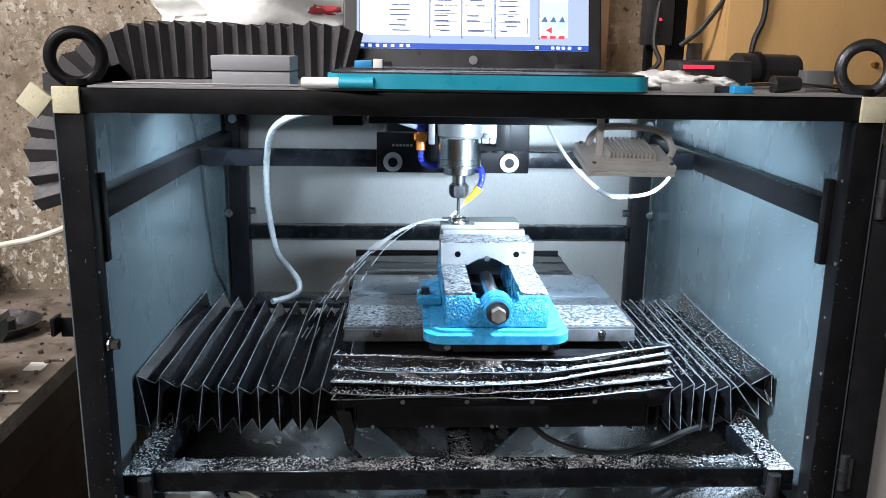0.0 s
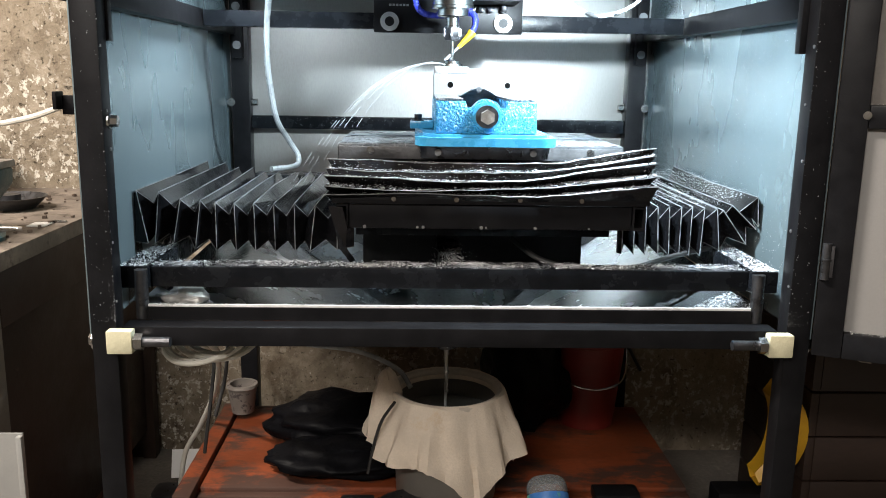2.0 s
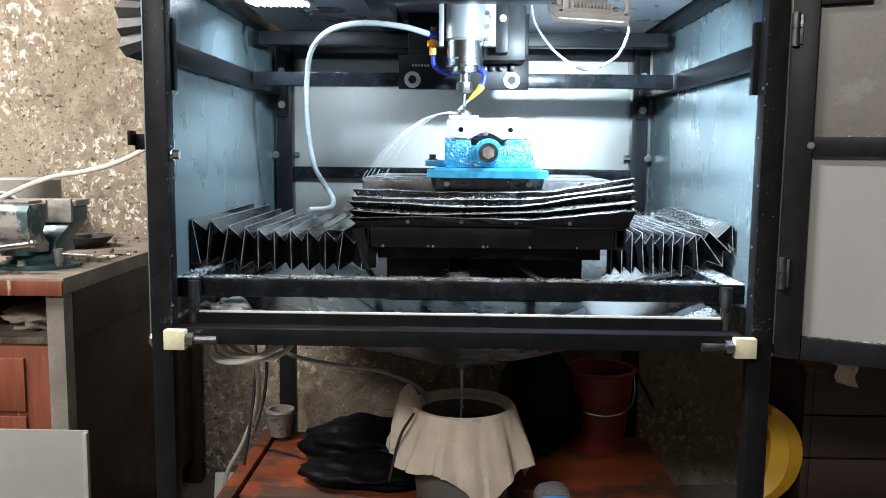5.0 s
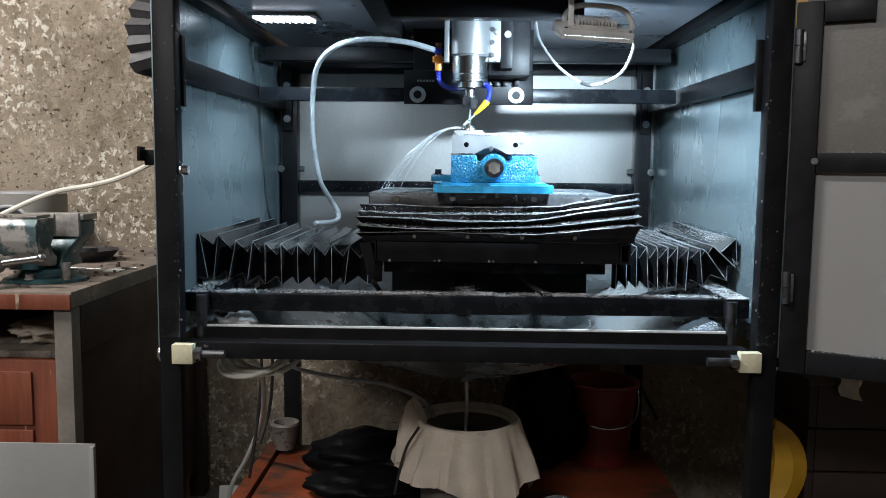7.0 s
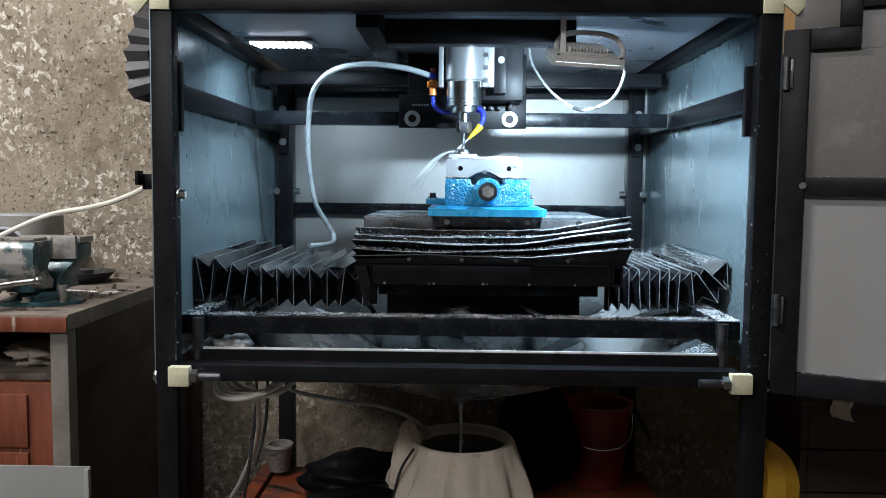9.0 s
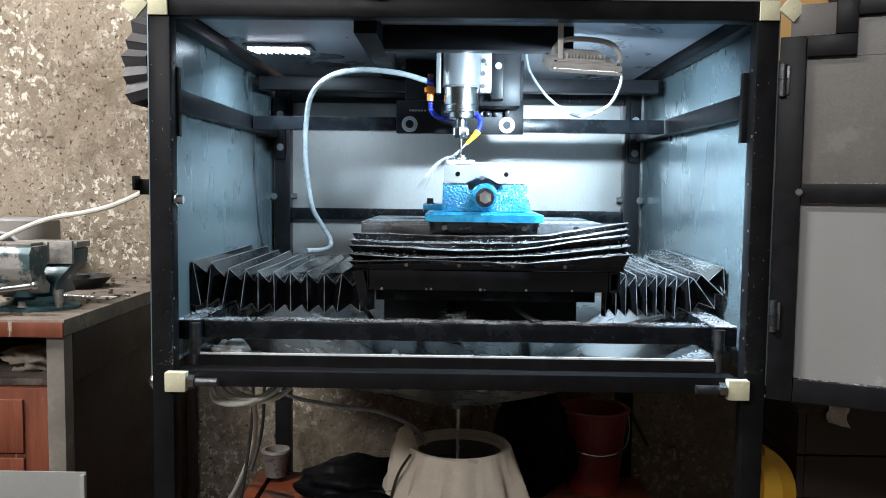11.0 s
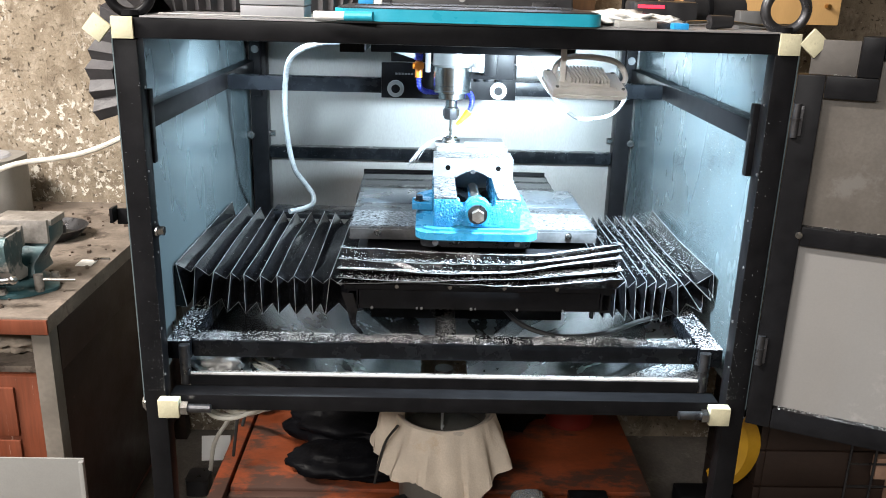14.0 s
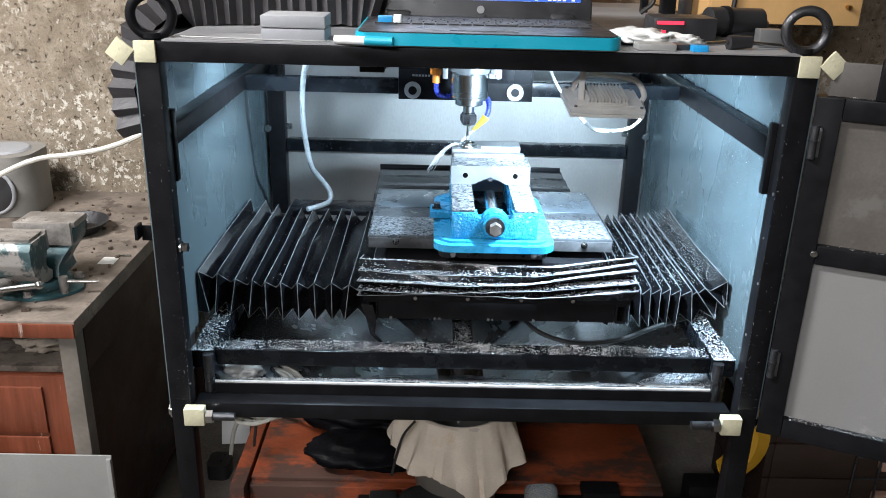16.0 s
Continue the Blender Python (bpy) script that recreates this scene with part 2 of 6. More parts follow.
HOLE_SHADE = mat("bore_shade", (0.002, 0.002, 0.002), 0.95, 0, 0.2, 30, 0, 200, spec=0.0)
SCREEN = mat("laptop_screen", (0.02, 0.02, 0.02), 0.3, 0, 0, 5, 0, 50, emit=(0.62, 0.76, 0.98), strength=0.9)


def glow(name, c, s):
    return mat(name, c, 0.4, 0, 0, 5, 0, 50, emit=c, strength=s)


# ---- modelling helpers ----
def box(bm, x0, x1, y0, y1, z0, z1, bevel=0.0, m=None):
    r = bmesh.ops.create_cube(bm, size=1.0)
    vs = r["verts"]
    bmesh.ops.transform(bm, verts=vs, matrix=Matrix.Translation(((x0 + x1) / 2, (y0 + y1) / 2, (z0 + z1) / 2)) @ Matrix.Diagonal((x1 - x0, y1 - y0, z1 - z0, 1)))
    if bevel:
        es = list({e for v in vs for e in v.link_edges})
        out = bmesh.ops.bevel(bm, geom=es, offset=bevel, segments=2, profile=0.6, affect="EDGES")
        vs = list({v for f in out["faces"] for v in f.verts} | {v for v in vs if v.is_valid})
    if m is not None:
        bmesh.ops.transform(bm, verts=vs, matrix=m)
    return bm


def rod(bm, p0, p1, r0, r1=None, n=16, cap=True):
    p0, p1 = Vector(p0), Vector(p1)
    d = p1 - p0
    m = Matrix.Translation((p0 + p1) / 2) @ d.to_track_quat("Z", "Y").to_matrix().to_4x4()
    bmesh.ops.create_cone(bm, cap_ends=cap, segments=n, radius1=r0, radius2=r0 if r1 is None else r1, depth=d.length, matrix=m)
    return bm


def ball(bm, p, r, squash=(1, 1, 1)):
    bmesh.ops.create_icosphere(bm, subdivisions=2, radius=1, matrix=Matrix.Translation(p) @ Matrix.Diagonal((r * squash[0], r * squash[1], r * squash[2], 1)))
    return bm


def smooth_line(pts, k=6):
    """A Catmull-Rom line through the points."""
    p = [Vector(q) for q in pts]
    p = [2 * p[0] - p[1], *p, 2 * p[-1] - p[-2]]
    out = []
    for i in range(1, len(p) - 2):
        for j in range(k):
            t = j / k
            a, b, c, d = p[i - 1], p[i], p[i + 1], p[i + 2]
            out.append(0.5 * (2 * b + (c - a) * t + (2 * a - 5 * b + 4 * c - d) * t * t + (3 * b - a - 3 * c + d) * t ** 3))
    return out + [p[-2]]


def pipe(bm, pts, r, n=8, k=6, closed=False):
    line = smooth_line(pts, k) if k > 1 else [Vector(q) for q in pts]
    rings, side = [], None
    for i, p in enumerate(line):
        t = (line[min(i + 1, len(line) - 1)] - line[max(i - 1, 0)]).normalized()
        if side is None:
            side = t.cross(Vector((0, 0, 1)))
            if side.length < 0.1:
                side = t.cross(Vector((1, 0, 0)))
        side = (side - t * side.dot(t)).normalized()
        up = t.cross(side)
        rings.append([bm.verts.new(p + r * (math.cos(a) * side + math.sin(a) * up)) for a in (2 * math.pi * j / n for j in range(n))])
    for a, b in zip(rings, rings[1:]):
        for j in range(n):
            bm.faces.new((a[j], a[(j + 1) % n], b[(j + 1) % n], b[j]))
    bm.faces.new(rings[0][::-1])
    bm.faces.new(rings[-1])
    return bm


def ring(bm, centre, axis, r, thick, n=40, k=12):
    m = Matrix.Translation(centre) @ Vector(axis).to_track_quat("Z", "Y").to_matrix().to_4x4()
    rows = []
    for i in range(n):
        a = 2 * math.pi * i / n
        rows.append([bm.verts.new(m @ Vector(((r + thick * math.cos(b)) * math.cos(a), (r + thick * math.cos(b)) * math.sin(a), thick * math.sin(b)))) for b in (2 * math.pi * j / k for j in range(k))])
    for i in range(n):
        for j in range(k):
            bm.faces.new((rows[i][j], rows[(i + 1) % n][j], rows[(i + 1) % n][(j + 1) % k], rows[i][(j + 1) % k]))
    return bm


def lathe(bm, centre, prof, n=32, wob=None):
    """Turns a profile of (radius, height) round a vertical axis; wob(angle, index) adds to the radius and height."""
    rows = []
    for i in range(n):
        a = 2 * math.pi * i / n
        row = []
        for j, (r, z) in enumerate(prof):
            dr, dz = wob(a, j) if wob else (0, 0)
            row.append(bm.verts.new((centre[0] + (r + dr) * math.cos(a), centre[1] + (r + dr) * math.sin(a), centre[2] + z + dz)))
        rows.append(row)
    for i in range(n):
        for j in range(len(prof) - 1):
            bm.faces.new((rows[i][j], rows[(i + 1) % n][j], rows[(i + 1) % n][j + 1], rows[i][j + 1]))
    return bm


def strip(bm, *profiles):
    """A skin through profiles of equal length."""
    rows = [[bm.verts.new(p) for p in prof] for prof in profiles]
    for a, b in zip(rows, rows[1:]):
        for i in range(len(a) - 1):
            bm.faces.new((a[i], a[i + 1], b[i + 1], b[i]))
    return bm


def B():
    return bmesh.new()


def place_of(ob):
    p = Vector((0, 0, 0))
    while ob is not None:
        p += ob.location
        ob = ob.parent
    return p


def part(name, bm, material, parent, label="", flat=False, at=None):
    """Links a bmesh, modelled in world space, as one mesh under a thing or part."""
    base = place_of(parent)
    if at is not None:
        base = Vector(at)
    bmesh.ops.recalc_face_normals(bm, faces=bm.faces)
    bm.transform(Matrix.Translation(-base))
    me = bpy.data.meshes.new(name)
    bm.to_mesh(me)
    bm.free()
    me.materials.append(material)
    if not flat:
        me.set_sharp_from_angle(angle=radians(35))
    ob = new(name, me)
    ob.parent = parent
    if at is not None:
        ob.location = base - place_of(parent)
    if label:
        tagged(ob, label)
    return ob


def thing(name, at, label, category, group="", kind=""):
    ob = new(name)
    ob.empty_display_size = 0.05
    ob.location = at
    return tagged(ob, label, category, group, kind)


def single(name, bm, material, at, label="", category="", group="", kind="", flat=False):
    """A thing that is one mesh."""
    bmesh.ops.recalc_face_normals(bm, faces=bm.faces)
    bm.transform(Matrix.Translation(-Vector(at)))
    me = bpy.data.meshes.new(name)
    bm.to_mesh(me)
    bm.free()
    me.materials.append(material)
    if not flat:
        me.set_sharp_from_angle(angle=radians(35))
    ob = new(name, me)
    ob.location = at
    return tagged(ob, label, category, group, kind)


def hexbolt(bm, p, axis, r, h):
    p = Vector(p)
    rod(bm, p, p + Vector(axis) * h, r, n=6)
    rod(bm, p - Vector(axis) * 0.001, p + Vector(axis) * 0.0015, r * 1.35, n=16)
    return bm


# ---- the room ----
def room():
    bm = box(B(), -3, 3, -3.2, 1.3, -0.1, 0)
    single("floor", bm, CONCRETE, (0, 0, 0), "dusty dark concrete workshop floor", "floor", kind="structure")
    bm = box(B(), -3, 3, 1.05, 1.25, 0, 2.7)
    single("wall_north", bm, PLASTER, (0, 1.05, 0), "brown stained plaster wall with pale peeling patches", "wall", kind="structure")
    # Unseen walls and ceiling close the room and bounce its light.
    single("wall_west", box(B(), -3.2, -3, -3.4, 1.25, 0, 2.7), PLASTER_PLAIN, (-3, 0, 0), "unseen dull plaster wall", "wall", kind="structure")
    single("wall_east", box(B(), 3, 3.2, -3.4, 1.25, 0, 2.7), PLASTER_PLAIN, (3, 0, 0), "unseen dull plaster wall", "wall", kind="structure")
    single("wall_south", box(B(), -3, 3, -3.4, -3.2, 0, 2.7), PLASTER_PLAIN, (0, -3.2, 0), "unseen dull plaster wall", "wall", kind="structure")
    single("ceiling", box(B(), -3.2, 3.2, -3.4, 1.25, 2.7, 2.8), PLASTER_PLAIN, (0, 0, 2.7), "unseen dull plaster ceiling", "ceiling", kind="structure")


room()


# ---- the machine's enclosure ----
def enclosure():
    e = thing("machine_enclosure", (0, 0.45, 0), "black angle-steel machine enclosure with blue-grey sheet panels", "enclosure")
    for x0, x1 in ((-0.493, -0.459), (0.464, 0.498)):
        part("front_post", box(B(), x0, x1, 0.0, 0.031, 0.0, 1.2375, 0.002), BLACK, e)
        part("rear_post", box(B(), *((-0.483, -0.442) if x0 < 0 else (0.442, 0.483)), 0.885, 0.925, 0.0, 1.226, 0.002), BLACK, e)
        s = 1 if x0 > 0 else -1
        xa, xb = sorted((s * 0.467, s * 0.494))
        bm = box(B(), xa, xb, 0.032, 0.884, 1.097, 1.132, 0.002)
        part("side_rail", bm, BLACK, e)
        xa, xb = sorted((s * 0.456, s * 0.466))
        part("gusset", box(B(), xa, xb, 0.032, 0.046, 1.05, 1.162, 0.001), BLACK, e)
        xa, xb = sorted((s * 0.452, s * 0.476))
        part("corner_plate", box(B(), xa, xb, 0.866, 0.884, 1.045, 1.20, 0.001), BLACK, e)
        xa, xb = sorted((s * 0.463, s * 0.493))
        part("top_side_bar", box(B(), xa, xb, 0.035, 0.925, 1.239, 1.267, 0.002), BLACK, e)
    part("top_front_bar", box(B(), -0.493, 0.498, 0.0, 0.034, 1.238, 1.267, 0.003), BLACK, e)
    part("top_rear_bar", box(B(), -0.454, 0.454, 0.885, 0.925, 1.2265, 1.267, 0.002), BLACK, e)
    part("bottom_front_bar", box(B(), -0.454, 0.454, 0.004, 0.040, 0.644, 0.671, 0.002), BLACK, e)
    part("rear_rail", box(B(), -0.44, 0.44, 0.892, 0.922, 0.885, 0.915, 0.002), BLACK_WET, e)
    part("upper_rear_rail", box(B(), -0.44, 0.44, 0.892, 0.922, 1.195, 1.226, 0.002), BLACK, e)
    part("side_panel", box(B(), -0.4955, -0.4937, 0.002, 0.93, 0.66, 1.262), SHEET, e, "blue-grey painted side sheet")
    part("side_panel", box(B(), 0.4987, 0.5005, 0.002, 0.93, 0.66, 1.262), SHEET_WET, e, "blue-grey side sheet splashed with drops")
    part("rear_panel", box(B(), -0.502, 0.502, 0.931, 0.934, 0.66, 1.262), SHEET_BACK, e, "pale grey rear sheet")
    part("top_panel", box(B(), -0.452, 0.468, -0.0015, 0.93, 1.2675, 1.2697), mat("scuffed_top_sheet", (0.30, 0.30, 0.31), 0.45, 0.3, 0.3, 8, 0.2, 150, (0.5, 0.5, 0.5), 0.25, 18, streak=(0.3, 1, 1)), e, "scuffed grey top sheet")
    part("top_lining", box(B(), -0.454, 0.454, 0.036, 0.884, 1.258, 1.262), mat("dim_blue_lining", (0.34, 0.35, 0.385), 0.36, 0.4, 0.2, 6, 0.1, 200), e, "dark glossy ceiling sheet")
    part("ceiling_bar", box(B(), -0.135, 0.20, 0.16, 0.20, 1.215, 1.2575, 0.002), BLACK, e)
    part("ceiling_bar", box(B(), -0.175, -0.137, 0.052, 0.884, 1.222, 1.2575, 0.002), BLACK, e)
    for x, z, y in ((-0.455, 0.948, 0.012), (0.455, 0.925, 0.020)):
        s = 1 if x < 0 else -1
        if x < 0:
            part("bolt", hexbolt(B(), (x, y, z), (s, 0, 0), 0.0075, 0.011), STEEL, e, "bright hexagon bolt")
    for x, z in ((-0.464, 1.074), (0.464, 1.068)):
        part("bolt", hexbolt(B(), (x, 0.866, z), (0, -1, 0), 0.007, 0.004), GREY_ALLOY, e, "round zinc bolt head")
        part("bolt", hexbolt(B(), (x, 0.866, z + 0.085), (0, -1, 0), 0.007, 0.004), GREY_ALLOY, e, "round zinc bolt head")
    for x in (-0.442, 0.442):
        s = -1 if x > 0 else 1
        part("bolt", hexbolt(B(), (x, 0.91, 0.945), (s, 0, 0), 0.008, 0.014), STEEL, e, "bright hexagon bolt")
        part("bolt", hexbolt(B(), (x - s * 0.042, 0.88, 0.945), (0, -1, 0), 0.007, 0.006), STEEL, e, "bright hexagon bolt")
    for x in (-0.496, 0.501):
        s = 1 if x > 0 else -1
        part("bolt", hexbolt(B(), (x, 0.02, 0.648), (s, 0, 0), 0.011, 0.006), STEEL, e, "bright bolt head")
    rnd = random.Random(4)
    for s in (-1, 1):
        for i in range(6):
            z, y = 0.72 + i * 0.085 + rnd.uniform(-0.025, 0.025), 0.021 + rnd.uniform(-0.01, 0.01)
            part("rivet", rod(B(), (s * 0.4615 + 0.0025, y - 0.008, z), (s * 0.460 + 0.0025, y - 0.008, z), 0.0016 + 0.001 * rnd.random(), n=8), GREY_ALLOY, e)
    # latch bracket beside the left post
    bm = box(B(), -0.518, -0.496, 0.02, 0.024, 0.955, 0.980, 0.001)
    box(bm, -0.522, -0.517, 0.0, 0.024, 0.962, 0.985, 0.001)
    part("latch", bm, BLACK, e, "black bent latch bracket")
    # foot screws between tray bar and bed
    for s in (-1, 1):
        rx = s * 0.437
        part("adjuster", rod(B(), (rx, 0.045, 0.672), (rx, 0.045, 0.742), 0.009), DARK_STEEL, e)
        bm = rod(B(), (s * 0.432, -0.012, 0.655), (s * 0.384, -0.012, 0.655), 0.007, n=14)
        part("clamp_screw", bm, DARK_STEEL, e, "threaded clamp screw")
        part("nut", rod(B(), (s * 0.431, -0.012, 0.655), (s * 0.420, -0.012, 0.655), 0.012, n=6), STEEL, e, "bright nut")
    return e


enclosure()


def tape_pads():
    for s in (-1, 1):
        xa, xb = (-0.492, -0.461) if s < 0 else (0.466, 0.497)
        single("tape_pad", box(B(), xa, xb, -0.006, -0.0005, 1.2375, 1.2685, 0.0015), PAD, (s * 0.48, 0, 1.26), "cream foam tape square on the post corner", "tape", "tape pads")
        m = Matrix.Translation((-0.512 if s < 0 else 0.516, -0.004, 1.2525 if s < 0 else 1.256)) @ Matrix.Rotation(radians(40), 4, "Y")
        single("tape_pad", box(B(), -0.0150, 0.0150, -0.003, 0.003, -0.0150, 0.0150, 0.0015, m), PAD, (s * 0.514, 0, 1.254), "cream foam tape square turned on its corner", "tape", "tape pads")
        xa, xb = sorted((s * 0.434, s * 0.468))
        single("tape_pad", box(B(), xa, xb, -0.018, -0.0005, 0.639, 0.671, 0.002), PAD, (s * 0.45, 0, 0.655), "cream foam block at the lower bar", "tape", "tape pads")


tape_pads()


def door():
    """The open door; u runs from the hinge along the door, z up."""
    a = radians(-25)
    base = Vector((0.511, -0.012, 0))
    m = Matrix.Translation(base) @ Matrix.Rotation(a, 4, "Z")
    d = thing("enclosure_door", (0.526, 0.004, 0.645), "open black steel door with frosted grey panels", "door")

    def bar(u0, u1, z0, z1, name="door_bar"):
        part(name, box(B(), u0, u1, 0.0, 0.03, z0, z1, 0.002, m), BLACK, d)
    bar(-0.014, 0.024, 0.640, 1.212, "stile")
    bar(0.0245, 0.80, 0.640, 0.676)
    bar(0.0245, 0.80, 0.955, 0.985)
    bar(0.0245, 0.094, 1.180, 1.212)
    bar(0.064, 0.094, 1.2125, 1.269, "stile")
    bar(0.0945, 0.80, 1.239, 1.269)
    bar(0.801, 0.835, 0.640, 1.269, "stile")
    part("lower_pane", box(B(), 0.0242, 0.80, 0.012, 0.016, 0.6765, 0.9545, 0, m), FROST_LOW, d, "frosted pale grey pane")
    part("upper_pane", box(B(), 0.0242, 0.80, 0.012, 0.016, 0.9855, 1.1795, 0, m), FROST_TOP, d, "smoky grey pane")
    part("notch_plate", box(B(), 0.0, 0.0635, 0.012, 0.016, 1.2125, 1.262, 0.0005, m), mat("dull_grey_plate", (0.075, 0.068, 0.062), 0.55, 0.2, 0.2, 14, 0.15, 160), d, "dull grey plate in the notch")
    part("upper_pane", box(B(), 0.0945, 0.80, 0.012, 0.016, 1.180, 1.2385, 0, m), FROST_TOP, d, "smoky grey pane")
    bm = B()
    rnd = random.Random(7)
    for z, n in ((0.6765, 900), (0.9855, 260), (1.2125, 30)):
        for i in range(n):
            u = rnd.uniform(0.032, 0.7) if z < 1.1 else rnd.uniform(0.03, 0.062)
            p = m @ Vector((u, rnd.uniform(0.0, 0.011), z + rnd.uniform(0.0003, 0.0012)))
            flake(bm, p, rnd, 0.0014)
    part("swarf", bm, CHIPS, d, "aluminium chips caught on the bars", flat=True)["kind"] = "stuff"
    for z in (1.145, 0.775):
        bm = rod(B(), m @ Vector((-0.008, -0.003, z - 0.025)), m @ Vector((-0.008, -0.003, z + 0.025)), 0.006)
        rod(bm, m @ Vector((-0.008, -0.003, z + 0.002)), m @ Vector((-0.008, -0.003, z + 0.004)), 0.0075)
        box(bm, -0.007, 0.002, -0.004, 0.0, z - 0.022, z + 0.022, 0.0005, m)
        part("hinge", bm, DARK_STEEL, d, "worn steel barrel hinge")
    part("bolt", hexbolt(B(), m @ Vector((0.022, -0.0005, 0.972)), m.to_3x3() @ Vector((0, -1, 0)), 0.004, 0.004), STEEL, d)
    return d


def flake(bm, p, rnd, s):
    a, b = rnd.uniform(0, 6.28), rnd.uniform(-0.7, 0.7)
    u = Vector((math.cos(a), math.sin(a), 0.5 * b)) * s * rnd.uniform(0.5, 1.4)
    v = Vector((-math.sin(a), math.cos(a), 0.8 * rnd.uniform(-1, 1))) * s * rnd.uniform(0.25, 0.6)
    p = Vector(p)
    bm.faces.new([bm.verts.new(q) for q in (p - u - v, p + u - v, p + u + v * 0.4)])


door()


# ---- bed, tray and covers ----
def bed():
    b = thing("machine_bed", (0, 0.45, 0.713), "black welded steel bed frame scattered with aluminium chips", "machine bed")
    part("front_beam", box(B(), -0.428, 0.428, 0.06, 0.10, 0.713, 0.743, 0.003), BLACK_WET, b)
    for s in (-1, 1):
        xa, xb = sorted((s * 0.4285, s * 0.468))
        part("side_beam", box(B(), xa, xb, 0.05, 0.799, 0.713, 0.745, 0.003), BLACK_WET, b)
        xa, xb = sorted((s * 0.12, s * 0.15))
        part("guide_rail", box(B(), xa + 0.05, xb + 0.05, 0.42, 0.799, 0.715, 0.758, 0.002), BLACK, b)
    part("centre_beam", box(B(), -0.018, 0.018, 0.1005, 0.799, 0.713, 0.741, 0.003), BLACK_WET, b)
    part("rear_plate", box(B(), -0.40, -0.192, 0.655, 0.74, 0.790, 0.802, 0.003), BLACK_WET, b)
    part("rear_leg", box(B(), -0.40, -0.38, 0.66, 0.735, 0.714, 0.7895, 0.002), BLACK, b)
    part("rear_leg", box(B(), -0.215, -0.195, 0.66, 0.735, 0.714, 0.7895, 0.002), BLACK, b)
    part("screw", rod(B(), (0.05, 0.41, 0.775), (0.05, 0.79, 0.775), 0.009), DARK_STEEL, b)
    return b


bed()


def tray():
    t = thing("drip_tray", (0, 0.45, 0.51), "dark wet sheet-steel drip tray sloping to a central drain", "tray")
    z, c, zc = 0.690, (0.008, 0.43), 0.522
    x0, x1, y0, y1 = -0.448, 0.448, 0.046, 0.87
    rim = [(x0, y0, z), (x1, y0, z), (x1, y1, z), (x0, y1, z)]
    low = [(c[0] - 0.05, c[1] - 0.05, zc), (c[0] + 0.05, c[1] - 0.05, zc), (c[0] + 0.05, c[1] + 0.05, zc), (c[0] - 0.05, c[1] + 0.05, zc)]
    for i in range(4):
        a, b_, d_, e_ = rim[i], rim[(i + 1) % 4], low[(i + 1) % 4], low[i]
        bm = B()
        n = 8
        rows = [[(Vector(a).lerp(b_, j / n).lerp(Vector(e_).lerp(d_, j / n), k / 5) + Vector((0, 0, 0.0015 * math.sin(j * 2.1 + k * 1.7)))) for j in range(n + 1)] for k in range(6)]
        strip(bm, *rows)
        strip(bm, *[[q - Vector((0, 0, 0.002)) for q in r] for r in rows])
        part("slope", bm, TRAY, t)
    # The glint along the lip's edge is put in as a near-white colour.
    part("front_lip", box(B(), -0.428, 0.428, 0.041, 0.0445, 0.672, 0.693), mat("glint_edge_steel", (0.72, 0.73, 0.73), 0.35, 0.2, 0.2, 30, 0.1, 200), t, "sheet edge coloured pale for its glint")
    part("front_skirt", box(B(), -0.428, 0.428, 0.0375, 0.0405, 0.6715, 0.690), BLACK, t)
    part("drain", rod(B(), (c[0], c[1], zc - 0.018), (c[0], c[1], zc - 0.001), 0.02, n=24), DARK_STEEL, t)
    return t


tray()


def pleats(owner, profiles, material, edge=None):
    """Accordion folds: the profiles go valley, ridge, valley, ridge, valley."""
    for i in range(0, len(profiles) - 2, 2):
        p = part("pleat", strip(B(), *profiles[i:i + 3]), material, owner, flat=True)
        part("fold_edge", pipe(B(), profiles[i + 1], 0.0008, 5, 1), edge or FOLD, p, "worn fold line")


def x_cover(name, label, ridges, x_first, x_last, seed):
    """ridges: the front corner of each outward fold, as top x and z, then bottom x and z; the inward folds lie between."""
    rnd = random.Random(seed)
    c = thing(name, ((x_first + x_last) / 2, 0.4, 0.742), label, "bellows", "way covers")
    j = lambda a: rnd.uniform(-a, a)

    def fold(xt, zt, xb, zb, deep):
        front, drop = 0.192 + 0.026 * deep + j(0.0015), 0.023 * deep
        low = zb + 0.012 * deep
        return [(xb + j(0.001), front, low), (xt + j(0.001), front + 0.001, zt - drop), (xt + j(0.004), 0.40, zt - drop + j(0.002)),
                (xt + j(0.005), 0.635 - 0.02 * deep, zt - drop + j(0.003)), (xt + j(0.003), 0.635 - 0.02 * deep, 0.746)]
    first, last = ridges[0], ridges[-1]
    ends = [(x_first, first[1] - 0.002, x_first, first[3])] + list(ridges) + [(x_last, last[1] - 0.002, x_last, last[3])]
    prof = [fold(*ends[0], 0.15)]
    for a, b in zip(ends[1:], ends[2:]):
        prof.append(fold(*a, 0.0))
        prof.append(fold(*((p + q) / 2 for p, q in zip(a, b)), 1.0) if b is not ends[-1] else fold(*b, 0.3))
    pleats(c, prof, RUBBER)
    part("hem", pipe(B(), [p[1] for p in prof], 0.0007, 5, 1), FOLD, c, "worn pale zigzag hem")
    part("hem", pipe(B(), [p[0] for p in prof], 0.0006, 5, 1), FOLD, c, "worn pale zigzag hem")
    return c


